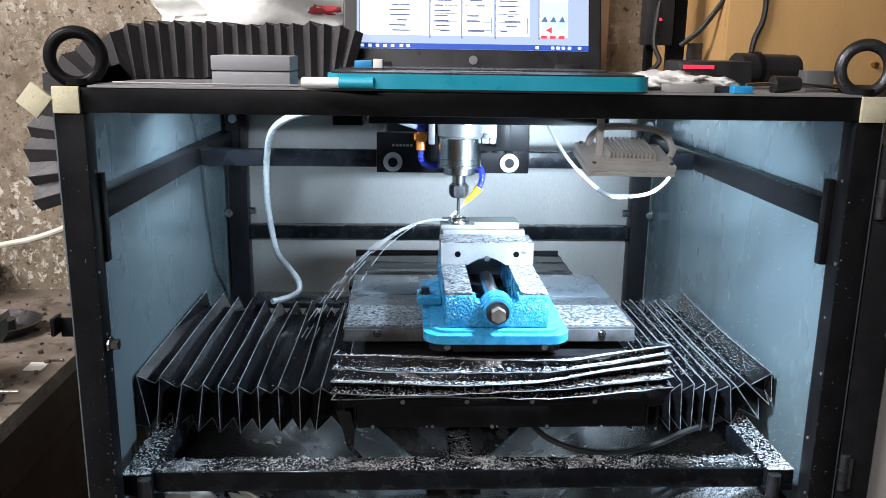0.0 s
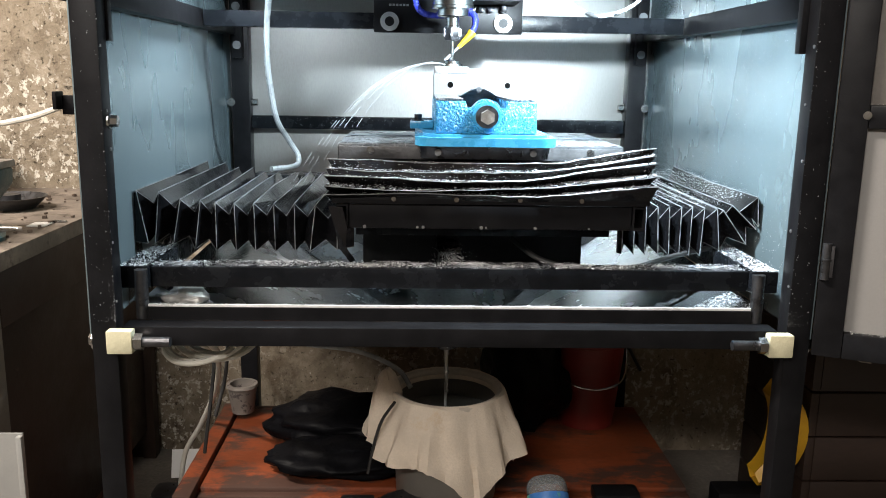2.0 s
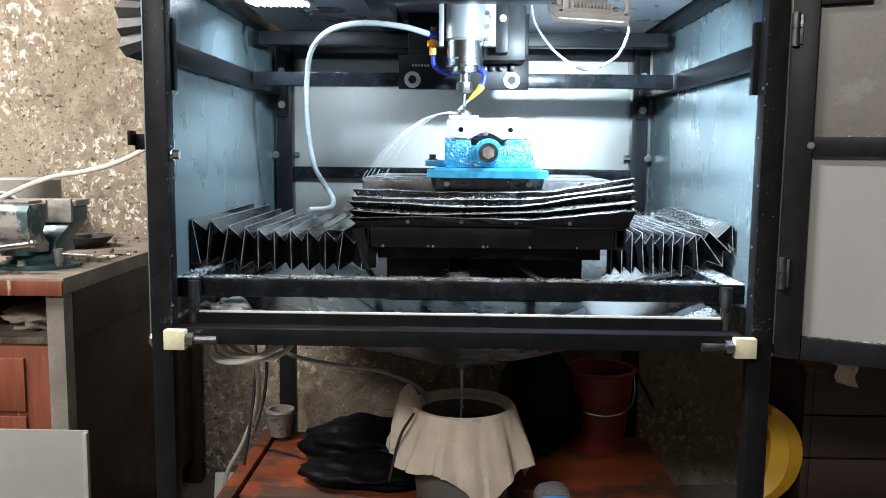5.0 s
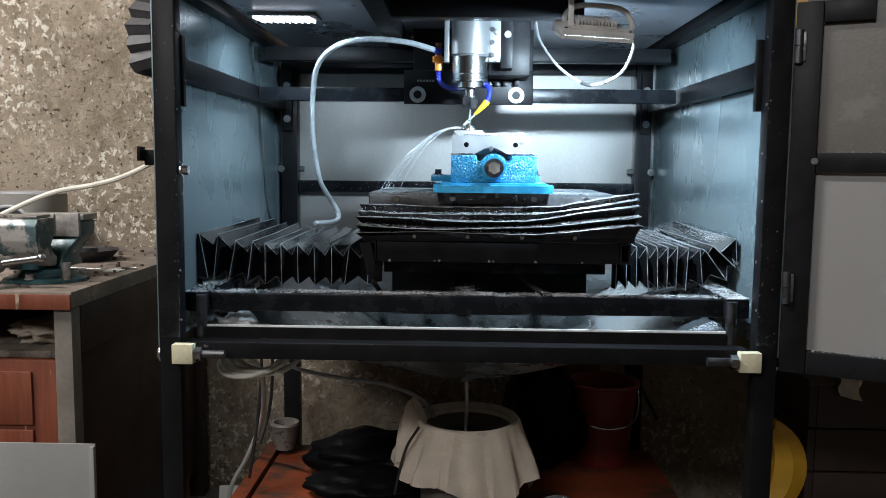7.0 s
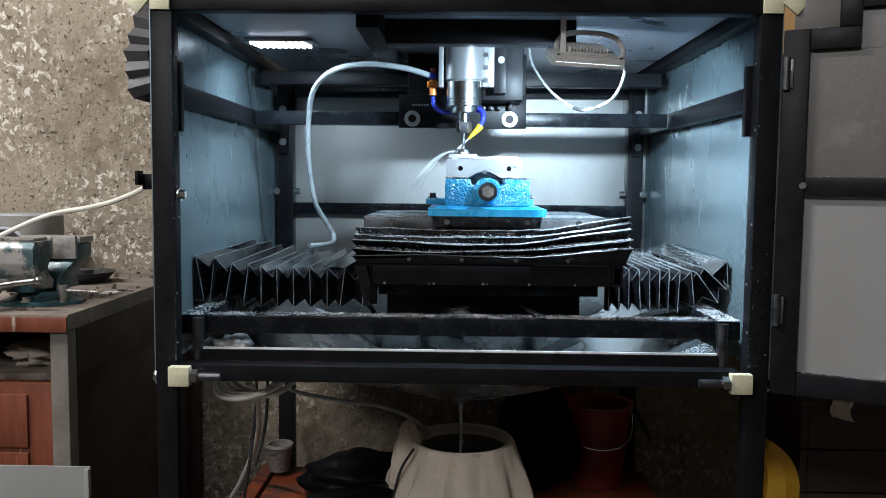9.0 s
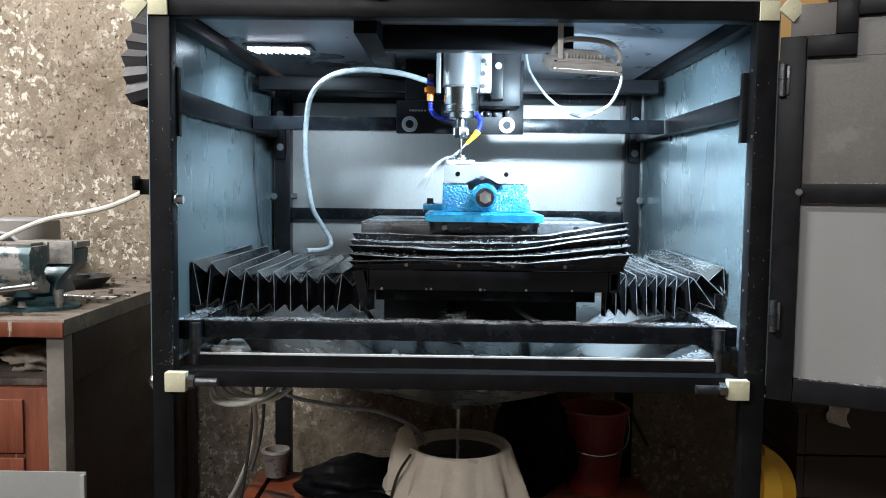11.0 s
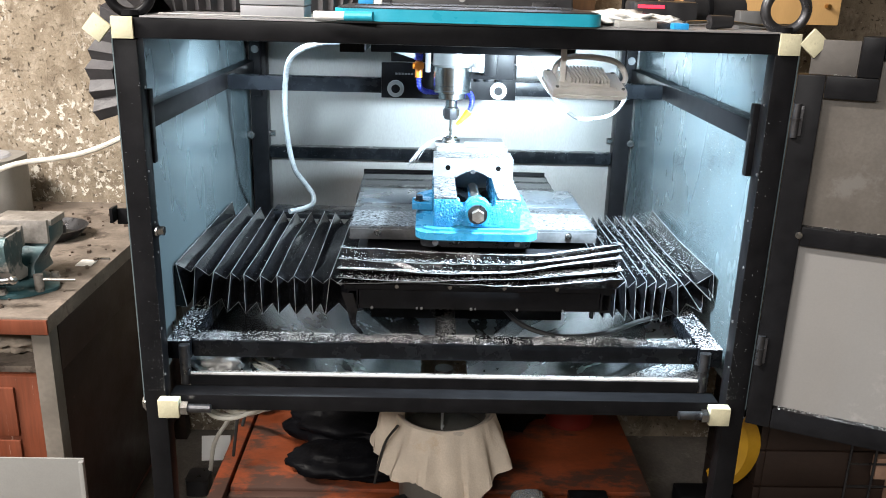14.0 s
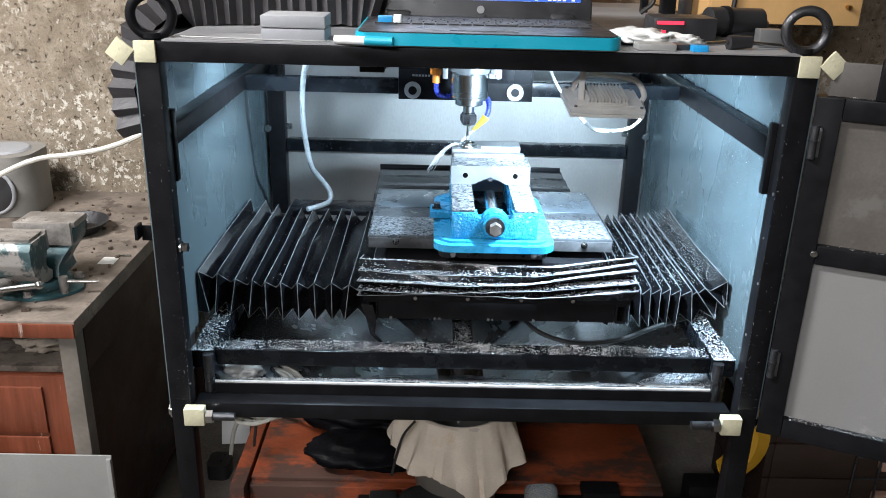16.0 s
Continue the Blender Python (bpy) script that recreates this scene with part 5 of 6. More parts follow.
spare_bellows()
crumple("crumpled_sheet", (-0.30, 0.64, 1.281), 0.24, 0.14, 0.19, BAG, "heap of crumpled white plastic and cloth", 14, "bundle")
crumple("old_blanket", (-0.13, 0.68, 1.281), 0.15, 0.12, 0.20, mat("grey_pink_cloth", (0.42, 0.33, 0.29), 0.8, 0, 0.3, 9), "heap of faded grey and pink cloth", 22, "bundle")
crumple("red_cloth", (-0.22, 0.56, 1.38), 0.05, 0.04, 0.04, mat("red_cloth", (0.45, 0.05, 0.06), 0.8, 0, 0.3, 9), "scrap of red and white cloth", 25, "cloth heap")


# ---- behind and beside the machine ----
def behind():
    p = thing("wall_cabinet", (0.66, 0.8, 1.262), "pale plywood wall cabinet with a small brass knob", "cabinet")
    part("carcass", box(B(), 0.502, 0.812, 0.568, 1.049, 1.264, 1.9, 0.002), PLY, p)
    part("cabinet_door", box(B(), 0.502, 0.812, 0.550, 0.567, 1.262, 1.9, 0.002), PLY, p)
    part("knob", rod(B(), (0.782, 0.550, 1.300), (0.782, 0.535, 1.300), 0.0045, n=14), mat("brass", (0.5, 0.3, 0.1), 0.3, 1.0), p, "small brass knob")
    single("dark_board", box(B(), 0.285, 0.385, 0.98, 1.004, 0.0, 2.1, 0.003), mat("worn_brown_board", (0.13, 0.075, 0.04), 0.6, 0, 0.4, 8, 0.2, 60, streak=(2, 2, 0.3)), (0.4, 0.99, 1.0), "worn brown board leaning at the wall", "board")
    r = thing("tool_rack", (0.42, 0.65, 1.281), "black steel rack hung with cables", "rack")
    part("upright", box(B(), 0.425, 0.455, 0.64, 0.67, 1.281, 1.85, 0.002), BLACK, r)
    part("upright", box(B(), 0.385, 0.40, 0.66, 0.68, 1.281, 1.85, 0.002), BLACK, r)
    part("bracket", box(B(), 0.457, 0.487, 0.63, 0.634, 1.281, 1.345, 0.001), DARK_STEEL, r, "drilled steel bracket")
    part("box", box(B(), 0.37, 0.424, 0.62, 0.659, 1.34, 1.48, 0.003), DARK_PLASTIC, r)
    part("lamp", box(B(), 0.385, 0.40, 0.617, 0.6195, 1.385, 1.390), RED_GLOW, r, "red indicator")
    for k, pts in enumerate((((0.44, 0.62, 1.34), (0.47, 0.60, 1.37), (0.50, 0.58, 1.42), (0.53, 0.545, 1.48), (0.56, 0.543, 1.6)), ((0.545, 0.543, 1.29), (0.55, 0.543, 1.34), (0.565, 0.543, 1.39), (0.56, 0.543, 1.5), (0.56, 0.545, 1.6)), ((0.37, 0.60, 1.285), (0.395, 0.60, 1.31), (0.385, 0.61, 1.35), (0.40, 0.63, 1.45)))):
        single("power_cable", pipe(B(), pts, 0.005, 8), BLACK_CABLE, pts[0], "black cable hanging behind the machine", "cable", "hanging cables")


behind()


def bench():
    b = thing("work_bench", (-1.2, 0.6, 0), "old red-brown wooden bench with a dusty top", "bench")
    part("top", box(B(), -2.0, -0.735, 0.21, 1.045, 0.684, 0.716, 0.003), BENCH_TOP, b, "dusty scratched top")
    part("front_edge", box(B(), -2.0, -0.735, 0.2035, 0.2095, 0.683, 0.712, 0.002), RED_WOOD, b, "chipped red-brown edge")
    part("leg", box(B(), -0.772, -0.738, 0.214, 0.25, 0.0, 0.683, 0.002), mat("bare_grey_leg", (0.13, 0.113, 0.095), 0.6, 0, 0.3, 9, 0.2, 90), b, "bare grey leg")
    part("leg", box(B(), -0.772, -0.738, 0.99, 1.03, 0.0, 0.683, 0.002), DARK_WOOD, b)
    part("side_apron", box(B(), -0.742, -0.737, 0.2515, 1.04, 0.59, 0.6835, 0.001), DARK_WOOD, b)
    part("side_panel", box(B(), -0.765, -0.757, 0.2515, 0.989, 0.08, 0.589, 0.002), DARK_WOOD, b)
    part("shelf", box(B(), -2.0, -0.773, 0.26, 1.0, 0.578, 0.592, 0.002), BENCH_TOP, b)
    part("rear_panel", box(B(), -2.0, -0.773, 1.001, 1.012, 0.0, 0.683), DARK_WOOD, b)
    c = thing("drawer_cabinet", (-1.1, 0.5, 0), "scratched red-brown wooden drawer cabinet under the bench", "cabinet")
    part("carcass", box(B(), -1.5, -0.785, 0.245, 0.95, 0.02, 0.577, 0.003), RED_WOOD, c)
    part("drawer", box(B(), -1.12, -0.832, 0.2375, 0.2445, 0.45, 0.555, 0.002), RED_WOOD, c)
    part("drawer", box(B(), -1.12, -0.832, 0.2375, 0.2445, 0.32, 0.44, 0.002), RED_WOOD, c)
    part("drawer", box(B(), -1.12, -0.832, 0.2375, 0.2445, 0.19, 0.31, 0.002), RED_WOOD, c)
    crumple("rag", (-0.86, 0.36, 0.593), 0.055, 0.06, 0.03, mat("dirty_rag", (0.30, 0.25, 0.20), 0.9, 0, 0.3, 15), "dirty beige rag on the shelf", 31, "rag")
    crumple("rag", (-0.83, 0.48, 0.593), 0.06, 0.06, 0.045, mat("dark_rag", (0.04, 0.035, 0.035), 0.9, 0, 0.3, 15), "dark rag on the shelf", 33, "rag")
    sheet = single("sheet_metal", box(B(), -1.35, -0.69, 0.188, 0.192, 0.0, 0.432), ZINC, (-1.0, 0.19, 0), "dull zinc sheet standing against the bench", "metal sheet")
    part("folded_edge", box(B(), -0.6975, -0.688, 0.1775, 0.1872, 0.002, 0.430, 0.002), ZINC, sheet, "bent bright edge")


bench()


def bench_vise():
    v = thing("bench_vise", (-0.88, 0.36, 0.716), "old teal bench vise with worn jaws and a steel bar handle", "bench vise")
    lobes = lambda a, j: (0.010 * max(0.0, math.cos(3 * a + 0.6)) ** 2 * (j > 2), 0.0)
    part("swivel_base", lathe(B(), (-0.86, 0.37, 0.717), [(0.001, 0.026), (0.048, 0.026), (0.054, 0.020), (0.058, 0.011), (0.072, 0.009), (0.076, 0.006), (0.076, 0.0)], 48, lobes), TEAL_CAST, v)
    for a in (30, 150, 270):
        x, y = -0.86 + 0.068 * math.cos(radians(a)), 0.37 + 0.068 * math.sin(radians(a))
        part("base_bolt", hexbolt(B(), (x, y, 0.7265), (0, 0, 1), 0.008, 0.010), SCUFFED, v)
    # fixed side: a waisted column with the anvil block on it
    bm = B()
    rows = []
    for z, x0, x1, y0, y1 in ((0.743, -0.895, -0.815, 0.350, 0.440), (0.765, -0.885, -0.820, 0.360, 0.435), (0.785, -0.893, -0.810, 0.372, 0.445), (0.805, -0.908, -0.797, 0.388, 0.458), (0.836, -0.910, -0.795, 0.390, 0.460)):
        rows.append([bm.verts.new((x, y, z)) for x, y in ((x0, y0), (x1, y0), (x1, y1), (x0, y1))])
    for lo, hi in zip(rows, rows[1:]):
        for i in range(4):
            bm.faces.new((lo[i], lo[(i + 1) % 4], hi[(i + 1) % 4], hi[i]))
    bm.faces.new(rows[0][::-1])
    bm.faces.new(rows[-1])
    bmesh.ops.bevel(bm, geom=bm.edges[:], offset=0.005, segments=2, profile=0.6, affect="EDGES")
    part("fixed_body", bm, TEAL_CAST, v)
    part("anvil", box(B(), -0.912, -0.793, 0.398, 0.464, 0.8365, 0.850, 0.003), SCUFFED, v, "scuffed bare top")
    # moving side: an overhanging rounded head that hooks down to the slide
    side = [(0.272, 0.848), (0.262, 0.835), (0.262, 0.805), (0.270, 0.782), (0.288, 0.765), (0.310, 0.752), (0.340, 0.750), (0.345, 0.768), (0.322, 0.778), (0.316, 0.795), (0.326, 0.808), (0.3355, 0.812), (0.3355, 0.848)]
    bm = B()
    f = [bm.verts.new((-0.958, y, z)) for y, z in side]
    g = [bm.verts.new((-0.824, y, z)) for y, z in side]
    for i in range(len(side)):
        bm.faces.new((f[i], f[(i + 1) % len(side)], g[(i + 1) % len(side)], g[i]))
    bm.faces.new(f)
    bm.faces.new(g[::-1])
    bmesh.ops.bevel(bm, geom=bm.edges[:], offset=0.003, segments=2, profile=0.6, affect="EDGES")
    part("moving_body", bm, mat("scuffed_teal_casting", (0.05, 0.085, 0.09), 0.45, 0.3, 0.5, 22, 0.35, 110, (0.30, 0.28, 0.26), 0.55, 16), v, "paint worn to bare iron")
    part("slide", rounded_slab(B(), -0.905, -0.845, 0.30, 0.392, 0.745, 0.782, 0.012), TEAL_CAST, v)
    part("jaw", box(B(), -0.957, -0.825, 0.336, 0.345, 0.812, 0.853, 0.0015), SCUFFED, v)
    part("jaw", box(B(), -0.91, -0.795, 0.379, 0.3885, 0.805, 0.853, 0.0015), SCUFFED, v)
    part("top_cover", box(B(), -0.955, -0.83, 0.280, 0.332, 0.8485, 0.854, 0.002), SCUFFED, v)
    part("screw", rod(B(), (-0.897, 0.236, 0.764), (-0.879, 0.31, 0.764), 0.012), SCUFFED, v)
    part("screw_head", rod(B(), (-0.900, 0.228, 0.764), (-0.894, 0.252, 0.764), 0.019, n=20), SCUFFED, v)
    bm = rod(B(), (-0.975, 0.236, 0.752), (-0.806, 0.244, 0.776), 0.0058)
    ball(bm, (-0.975, 0.236, 0.752), 0.010)
    ball(bm, (-0.806, 0.244, 0.776), 0.009)
    part("handle", bm, STEEL, v, "bright bar handle")
    part("lock_bolt", rod(B(), (-0.80, 0.33, 0.7225), (-0.80, 0.33, 0.757), 0.009), SCUFFED, v)
    part("lock_bar", rod(B(), (-0.80, 0.33, 0.747), (-0.735, 0.345, 0.742), 0.004), STEEL, v)


bench_vise()


def bench_clutter():
    rnd = random.Random(41)
    r = thing("radio", (-1.12, 0.80, 0.717), "grey portable radio speaker with a rounded case", "radio")
    part("case", rounded_slab(B(), -1.40, -1.08, 0.80, 0.98, 0.717, 0.872, 0.06), mat("grey_radio_plastic", (0.19, 0.18, 0.165), 0.5, 0, 0.15), r)
    part("speaker", rod(B(), (-1.17, 0.80, 0.785), (-1.17, 0.793, 0.785), 0.055, n=32), DARK_PLASTIC, r)
    part("speaker_ring", ring(B(), (-1.17, 0.796, 0.785), (0, 1, 0), 0.057, 0.005), GREY_CASE, r)
    part("grille", lathe(B(), (-1.17, 0.89, 0.8725), [(0.001, 0.006), (0.06, 0.005), (0.066, 0.0)], 28), GREY_CASE, r)
    d = thing("oil_dish", (-0.93, 0.71, 0.717), "black oily dish with metal bits", "dish")
    part("dish", lathe(B(), (-0.93, 0.71, 0.718), [(0.001, 0.004), (0.05, 0.004), (0.075, 0.026), (0.078, 0.026), (0.053, 0.0), (0.001, 0.0)], 32), DARK_STEEL, d)
    part("inset", rod(B(), (-0.93, 0.71, 0.723), (-0.93, 0.71, 0.748), 0.025, n=24), DARK_PLASTIC, d)
    single("spanner", box(B(), -0.775, -0.742, 0.545, 0.552, 0.7165, 0.7215, 0.002), STEEL, (-0.75, 0.55, 0.717), "short bright steel tool", "hand tool")
    single("white_scrap", box(B(), -0.80, -0.765, 0.50, 0.54, 0.7165, 0.7185, 0.0005), WHITE_PAPER, (-0.78, 0.52, 0.717), "scrap of white paper", "paper")
    bm = B()
    for i in range(160):
        box(bm, -0.004, 0.004, -0.003, 0.003, 0, 0.005, 0, pose(rnd.uniform(-1.3, -0.75), rnd.uniform(0.23, 1.0), 0.7165, 0, 0, rnd.uniform(0, 180)) @ Matrix.Scale(rnd.uniform(0.3, 1.3), 4))
    single("metal_bits", bm, mat("rusty_bits", (0.09, 0.065, 0.05), 0.6, 0.3, 0.4), (-1, 0.6, 0.717), "small bolts, nuts and filings scattered on the bench", "metal bits", kind="stuff", flat=True)
    single("wall_cable", pipe(B(), [(-0.497, 0.60, 1.108), (-0.56, 0.62, 1.078), (-0.66, 0.66, 1.015), (-0.76, 0.70, 0.957), (-0.85, 0.73, 0.920), (-0.93, 0.75, 0.90), (-1.05, 0.76, 0.875), (-1.2, 0.72, 0.80)], 0.0062, 8), CABLE, (-0.8, 0.7, 0.95), "cream mains cable swinging to the bench", "cable")


bench_clutter()


# ---- below the machine ----
def below():
    bx, by = 0.011, 0.43
    b = thing("coolant_bucket", (bx, by, 0.206), "plastic bucket hooded with a cream filter cloth", "bucket")
    part("bucket", lathe(B(), (bx, by, 0.207), [(0.001, 0.0), (0.098, 0.0), (0.108, 0.205), (0.098, 0.207), (0.090, 0.006), (0.001, 0.006)], 40), BUCKET, b)
    part("rim", ring(B(), (bx, by, 0.416), (0, 0, 1), 0.104, 0.008), mat("pale_bucket_rim", (0.45, 0.40, 0.34), 0.5), b)
    part("coolant", lathe(B(), (bx, by, 0.37), [(0.001, 0.0), (0.095, 0.0), (0.095, -0.004)], 32), mat("murky_coolant", (0.10, 0.095, 0.085), 0.1, 0, 0.2), b, "murky coolant")

    def wob(a, j):
        # a square cloth: long pointed corners, short sides; the corner by the hose is gathered up
        f = max(0, j - 2) / 7
        turn = a + radians(72)
        side = max(abs(math.cos(turn - math.pi / 4)), abs(math.sin(turn - math.pi / 4)))
        drop = min(0.19, 0.185 / max(side, 0.2) - 0.085)
        if math.cos(a - radians(198)) > 0.6:
            drop = min(drop, 0.105)
        w = noise.noise(Vector((2.6 * math.cos(a), 2.6 * math.sin(a), 0.12 * j)))
        w2 = noise.noise(Vector((6 * math.cos(a), 6 * math.sin(a), 0.25 * j + 5)))
        w3 = noise.noise(Vector((14 * math.cos(a), 14 * math.sin(a), 0.5 * j + 9)))
        return f * (0.026 * w + 0.022 * w2 + 0.006 * w3) - 0.0025 * (j > 1) * w2 - f * 0.06 * max(0.0, drop - 0.13), -f * (drop - 0.138) + f * 0.012 * w2
    prof = [(0.094, -0.012), (0.100, 0.004), (0.107, 0.009), (0.113, 0.002), (0.119, -0.02), (0.126, -0.045), (0.133, -0.070), (0.140, -0.095), (0.147, -0.118), (0.153, -0.138)]
    part("filter_cloth", lathe(B(), (bx, by, 0.416), prof, 120, wob), CLOTH, b, "cream filter cloth with a ragged hem")
    bm = B()
    lathe(bm, (bx - 0.118, by - 0.02, 0.40), [(0.002, 0.065), (0.016, 0.05), (0.026, 0.02), (0.030, -0.02), (0.034, -0.07)], 14, lambda a, j: (0.006 * math.sin(3 * a + j), 0.004 * math.sin(2 * a)))
    part("cloth_corner", bm, CLOTH, b, "gathered cloth corner")
    part("tie_string", pipe(B(), [(bx - 0.10, by - 0.085, 0.425), (bx - 0.125, by - 0.07, 0.38), (bx - 0.14, by - 0.075, 0.33), (bx - 0.15, by - 0.08, 0.28)], 0.003, 6), BLACK_CABLE, b, "dark tie string")
    single("return_hose", pipe(B(), [(-0.42, 0.56, 0.60), (-0.41, 0.52, 0.535), (-0.37, 0.50, 0.505), (-0.27, 0.50, 0.484), (-0.18, 0.49, 0.476), (-0.12, 0.47, 0.463), (-0.08, 0.45, 0.445), (-0.06, 0.43, 0.42)], 0.0048, 8), HOSE, (-0.2, 0.5, 0.52), "pale hose running into the bucket", "hose")
    o = thing("orange_crate", (0.02, 0.72, 0), "orange painted wooden crate lid on the floor", "crate")
    part("board", box(B(), -0.478, 0.50, 0.44, 0.84, 0.185, 0.205, 0.004), ORANGE_WOOD, o)
    part("side_board", box(B(), -0.515, -0.480, 0.38, 0.845, 0.0, 0.218, 0.004), ORANGE_WOOD, o)
    part("side_board", box(B(), -0.478, 0.50, 0.842, 0.862, 0.0, 0.205, 0.003), ORANGE_WOOD, o)
    part("front_board", box(B(), -0.478, 0.50, 0.415, 0.438, 0.0, 0.198, 0.003), ORANGE_WOOD, o)
    part("batten", box(B(), 0.47, 0.50, 0.44, 0.84, 0.0, 0.184, 0.003), ORANGE_WOOD, o)
    k = thing("clamp_bar", (0.30, 0.40, 0.0), "black steel bar with clamps along the crate", "clamp")
    part("bar", box(B(), 0.10, 0.56, 0.385, 0.413, 0.165, 0.19, 0.003), BLACK, k)
    part("clamp", box(B(), 0.30, 0.39, 0.375, 0.425, 0.1985, 0.222, 0.006), BLACK, k)
    part("foot", box(B(), 0.32, 0.35, 0.39, 0.41, 0.0, 0.1645), BLACK, k)
    part("bar", box(B(), 0.125, 0.150, 0.24, 0.384, 0.165, 0.185, 0.003), BLACK, k)
    pump = thing("coolant_pump", (-0.05, 0.40, 0.12), "black cast pump and cables in front of the bucket", "pump")
    part("casing", lathe(B(), (-0.06, 0.33, 0.189), [(0.001, 0.045), (0.05, 0.045), (0.07, 0.032), (0.074, 0.0)], 28), DARK_PLASTIC, pump)
    part("arm", box(B(), -0.19, -0.125, 0.30, 0.36, 0.1885, 0.235, 0.008), DARK_PLASTIC, pump)
    part("base_plate", box(B(), -0.22, 0.06, 0.27, 0.404, 0.17, 0.188, 0.004), BLACK, pump)
    part("leg", box(B(), -0.20, -0.17, 0.29, 0.31, 0.0, 0.1695), BLACK, pump)
    part("leg", box(B(), 0.02, 0.05, 0.29, 0.31, 0.0, 0.1695), BLACK, pump)
    part("leg", box(B(), -0.09, -0.06, 0.37, 0.39, 0.0, 0.1695), BLACK, pump)
    crumple("bin_bag", (-0.205, 0.68, 0.206), 0.17, 0.12, 0.062, BIN_BAG, "crumpled black plastic bag", 51, "bag", 0.24)
    crumple("bin_bag", (-0.205, 0.52, 0.206), 0.145, 0.085, 0.040, BIN_BAG, "flattened black plastic bag on the crate", 53, "bag", 0.24)
    crumple("bin_bag", (0.20, 0.74, 0.206), 0.10, 0.08, 0.17, BIN_BAG, "black plastic bag behind the bucket", 57, "bag", 0.24)
    rb = thing("red_bucket", (0.36, 0.78, 0.206), "worn red plastic bucket on the crate", "bucket")
    part("rim", ring(B(), (0.36, 0.78, 0.413), (0, 0, 1), 0.088, 0.005, 36, 8), RED_BUCKET, rb)
    part("bail", pipe(B(), [(0.272, 0.78, 0.40), (0.275, 0.75, 0.36), (0.30, 0.70, 0.33), (0.36, 0.68, 0.32), (0.42, 0.70, 0.33), (0.445, 0.75, 0.36), (0.448, 0.78, 0.40)], 0.0025, 6), STEEL, rb, "thin wire handle")
    part("body", lathe(B(), (0.36, 0.78, 0.206), [(0.001, 0.0), (0.065, 0.0), (0.085, 0.20), (0.09, 0.20), (0.09, 0.21), (0.08, 0.21), (0.06, 0.006), (0.001, 0.006)], 36), RED_BUCKET, rb)
    bt = thing("water_bottle", (0.21, 0.33, 0.12), "plastic water bottle with a blue and green label", "bottle")
    m = pose(0.197, 0.215, 0.175, -40, 0, 4)
    for nm, prof, mt in (("body", [(0.001, -0.03), (0.012, -0.03), (0.013, -0.012), (0.030, 0.008), (0.036, 0.03), (0.037, 0.075), (0.037, 0.086)], CLEAR), ("white_band", [(0.0380, 0.074), (0.0380, 0.0845)], WHITE_PAPER),
                         ("label", [(0.0378, 0.085), (0.0378, 0.120)], GREEN_LABEL), ("base", [(0.0376, 0.1205), (0.0372, 0.136), (0.034, 0.146), (0.027, 0.152), (0.020, 0.148), (0.001, 0.145)], CLEAR),
                         ("cap", [(0.0145, -0.031), (0.0145, -0.046), (0.001, -0.046)], WHITE_PAPER)):
        bm = lathe(B(), (0, 0, 0), prof, 32)
        bm.transform(m)
        part(nm, bm, mt, bt)
    part("stand", box(B(), 0.155, 0.24, 0.19, 0.33, 0.0, 0.140, 0.004), BLACK, bt)
    y = thing("yellow_hoop", (0.76, 0.45, 0.0), "curved worn yellow plastic guard", "guard")
    bm = B()
    rows = []
    for i in range(15):
        a = radians(-72 + 130 * i / 14)
        w = 0.010 + 0.026 * math.sin(math.pi * (i + 1) / 16)
        c = Vector((0.630, 0.50, 0.305))
        rr = 0.094
        rows.append([c + Vector(((rr + dx) * math.cos(a), dy, (rr * 1.15 + dx) * math.sin(a))) for dx, dy in ((-w, -0.02), (0, -0.035), (w, -0.02), (w, 0.02), (-w, 0.02), (-w, -0.02))])
    strip(bm, *rows)
    part("hoop", bm, YELLOW_PAINT, y)
    part("foot", box(B(), 0.58, 0.70, 0.47, 0.53, 0.0, 0.175, 0.006), BLACK, y)
    p = thing("paint_pot", (-0.462, 0.795, 0.2185), "paint-spattered pot on the crate corner", "pot")
    part("pot", lathe(B(), (-0.462, 0.795, 0.2185), [(0.001, 0), (0.026, 0), (0.034, 0.062), (0.038, 0.064), (0.036, 0.07), (0.028, 0.07), (0.024, 0.01), (0.001, 0.01)], 28), PAINTED_CAN, p)
    single("paper_card", box(B(), -0.04, 0.04, -0.001, 0.001, 0, 0.07, 0, pose(-0.62, 0.86, 0.012, -20, 0, 4)), WHITE_PAPER, (-0.62, 0.86, 0.01), "white printed paper card", "card")
    q = thing("mains_plug", (-0.63, 0.74, 0.0), "black mains plug on a cream cable", "plug")
    part("body", rounded_slab(B(), -0.665, -0.605, 0.70, 0.77, 0.0, 0.045, 0.015), DARK_PLASTIC, q)
    part("cord", pipe(B(), [(-0.61, 0.76, 0.04), (-0.593, 0.76, 0.13), (-0.545, 0.73, 0.215), (-0.475, 0.60, 0.355), (-0.426, 0.42, 0.485), (-0.388, 0.22, 0.575), (-0.374, 0.125, 0.612)], 0.0058, 8), CABLE, q, "cream cable")
    co = thing("cable_coil", (-0.37, 0.12, 0.6), "coil of cream cable hung under the bar", "cable coil")
    for i in range(5):
        part("turn", ring(B(), (-0.370 + 0.006 * i, 0.10 + 0.008 * i, 0.622 + 0.003 * (i % 3)), (0.06 * (i - 2), -0.36, 1), 0.055 + 0.004 * (i % 2), 0.0042, 36, 8), CABLE, co)
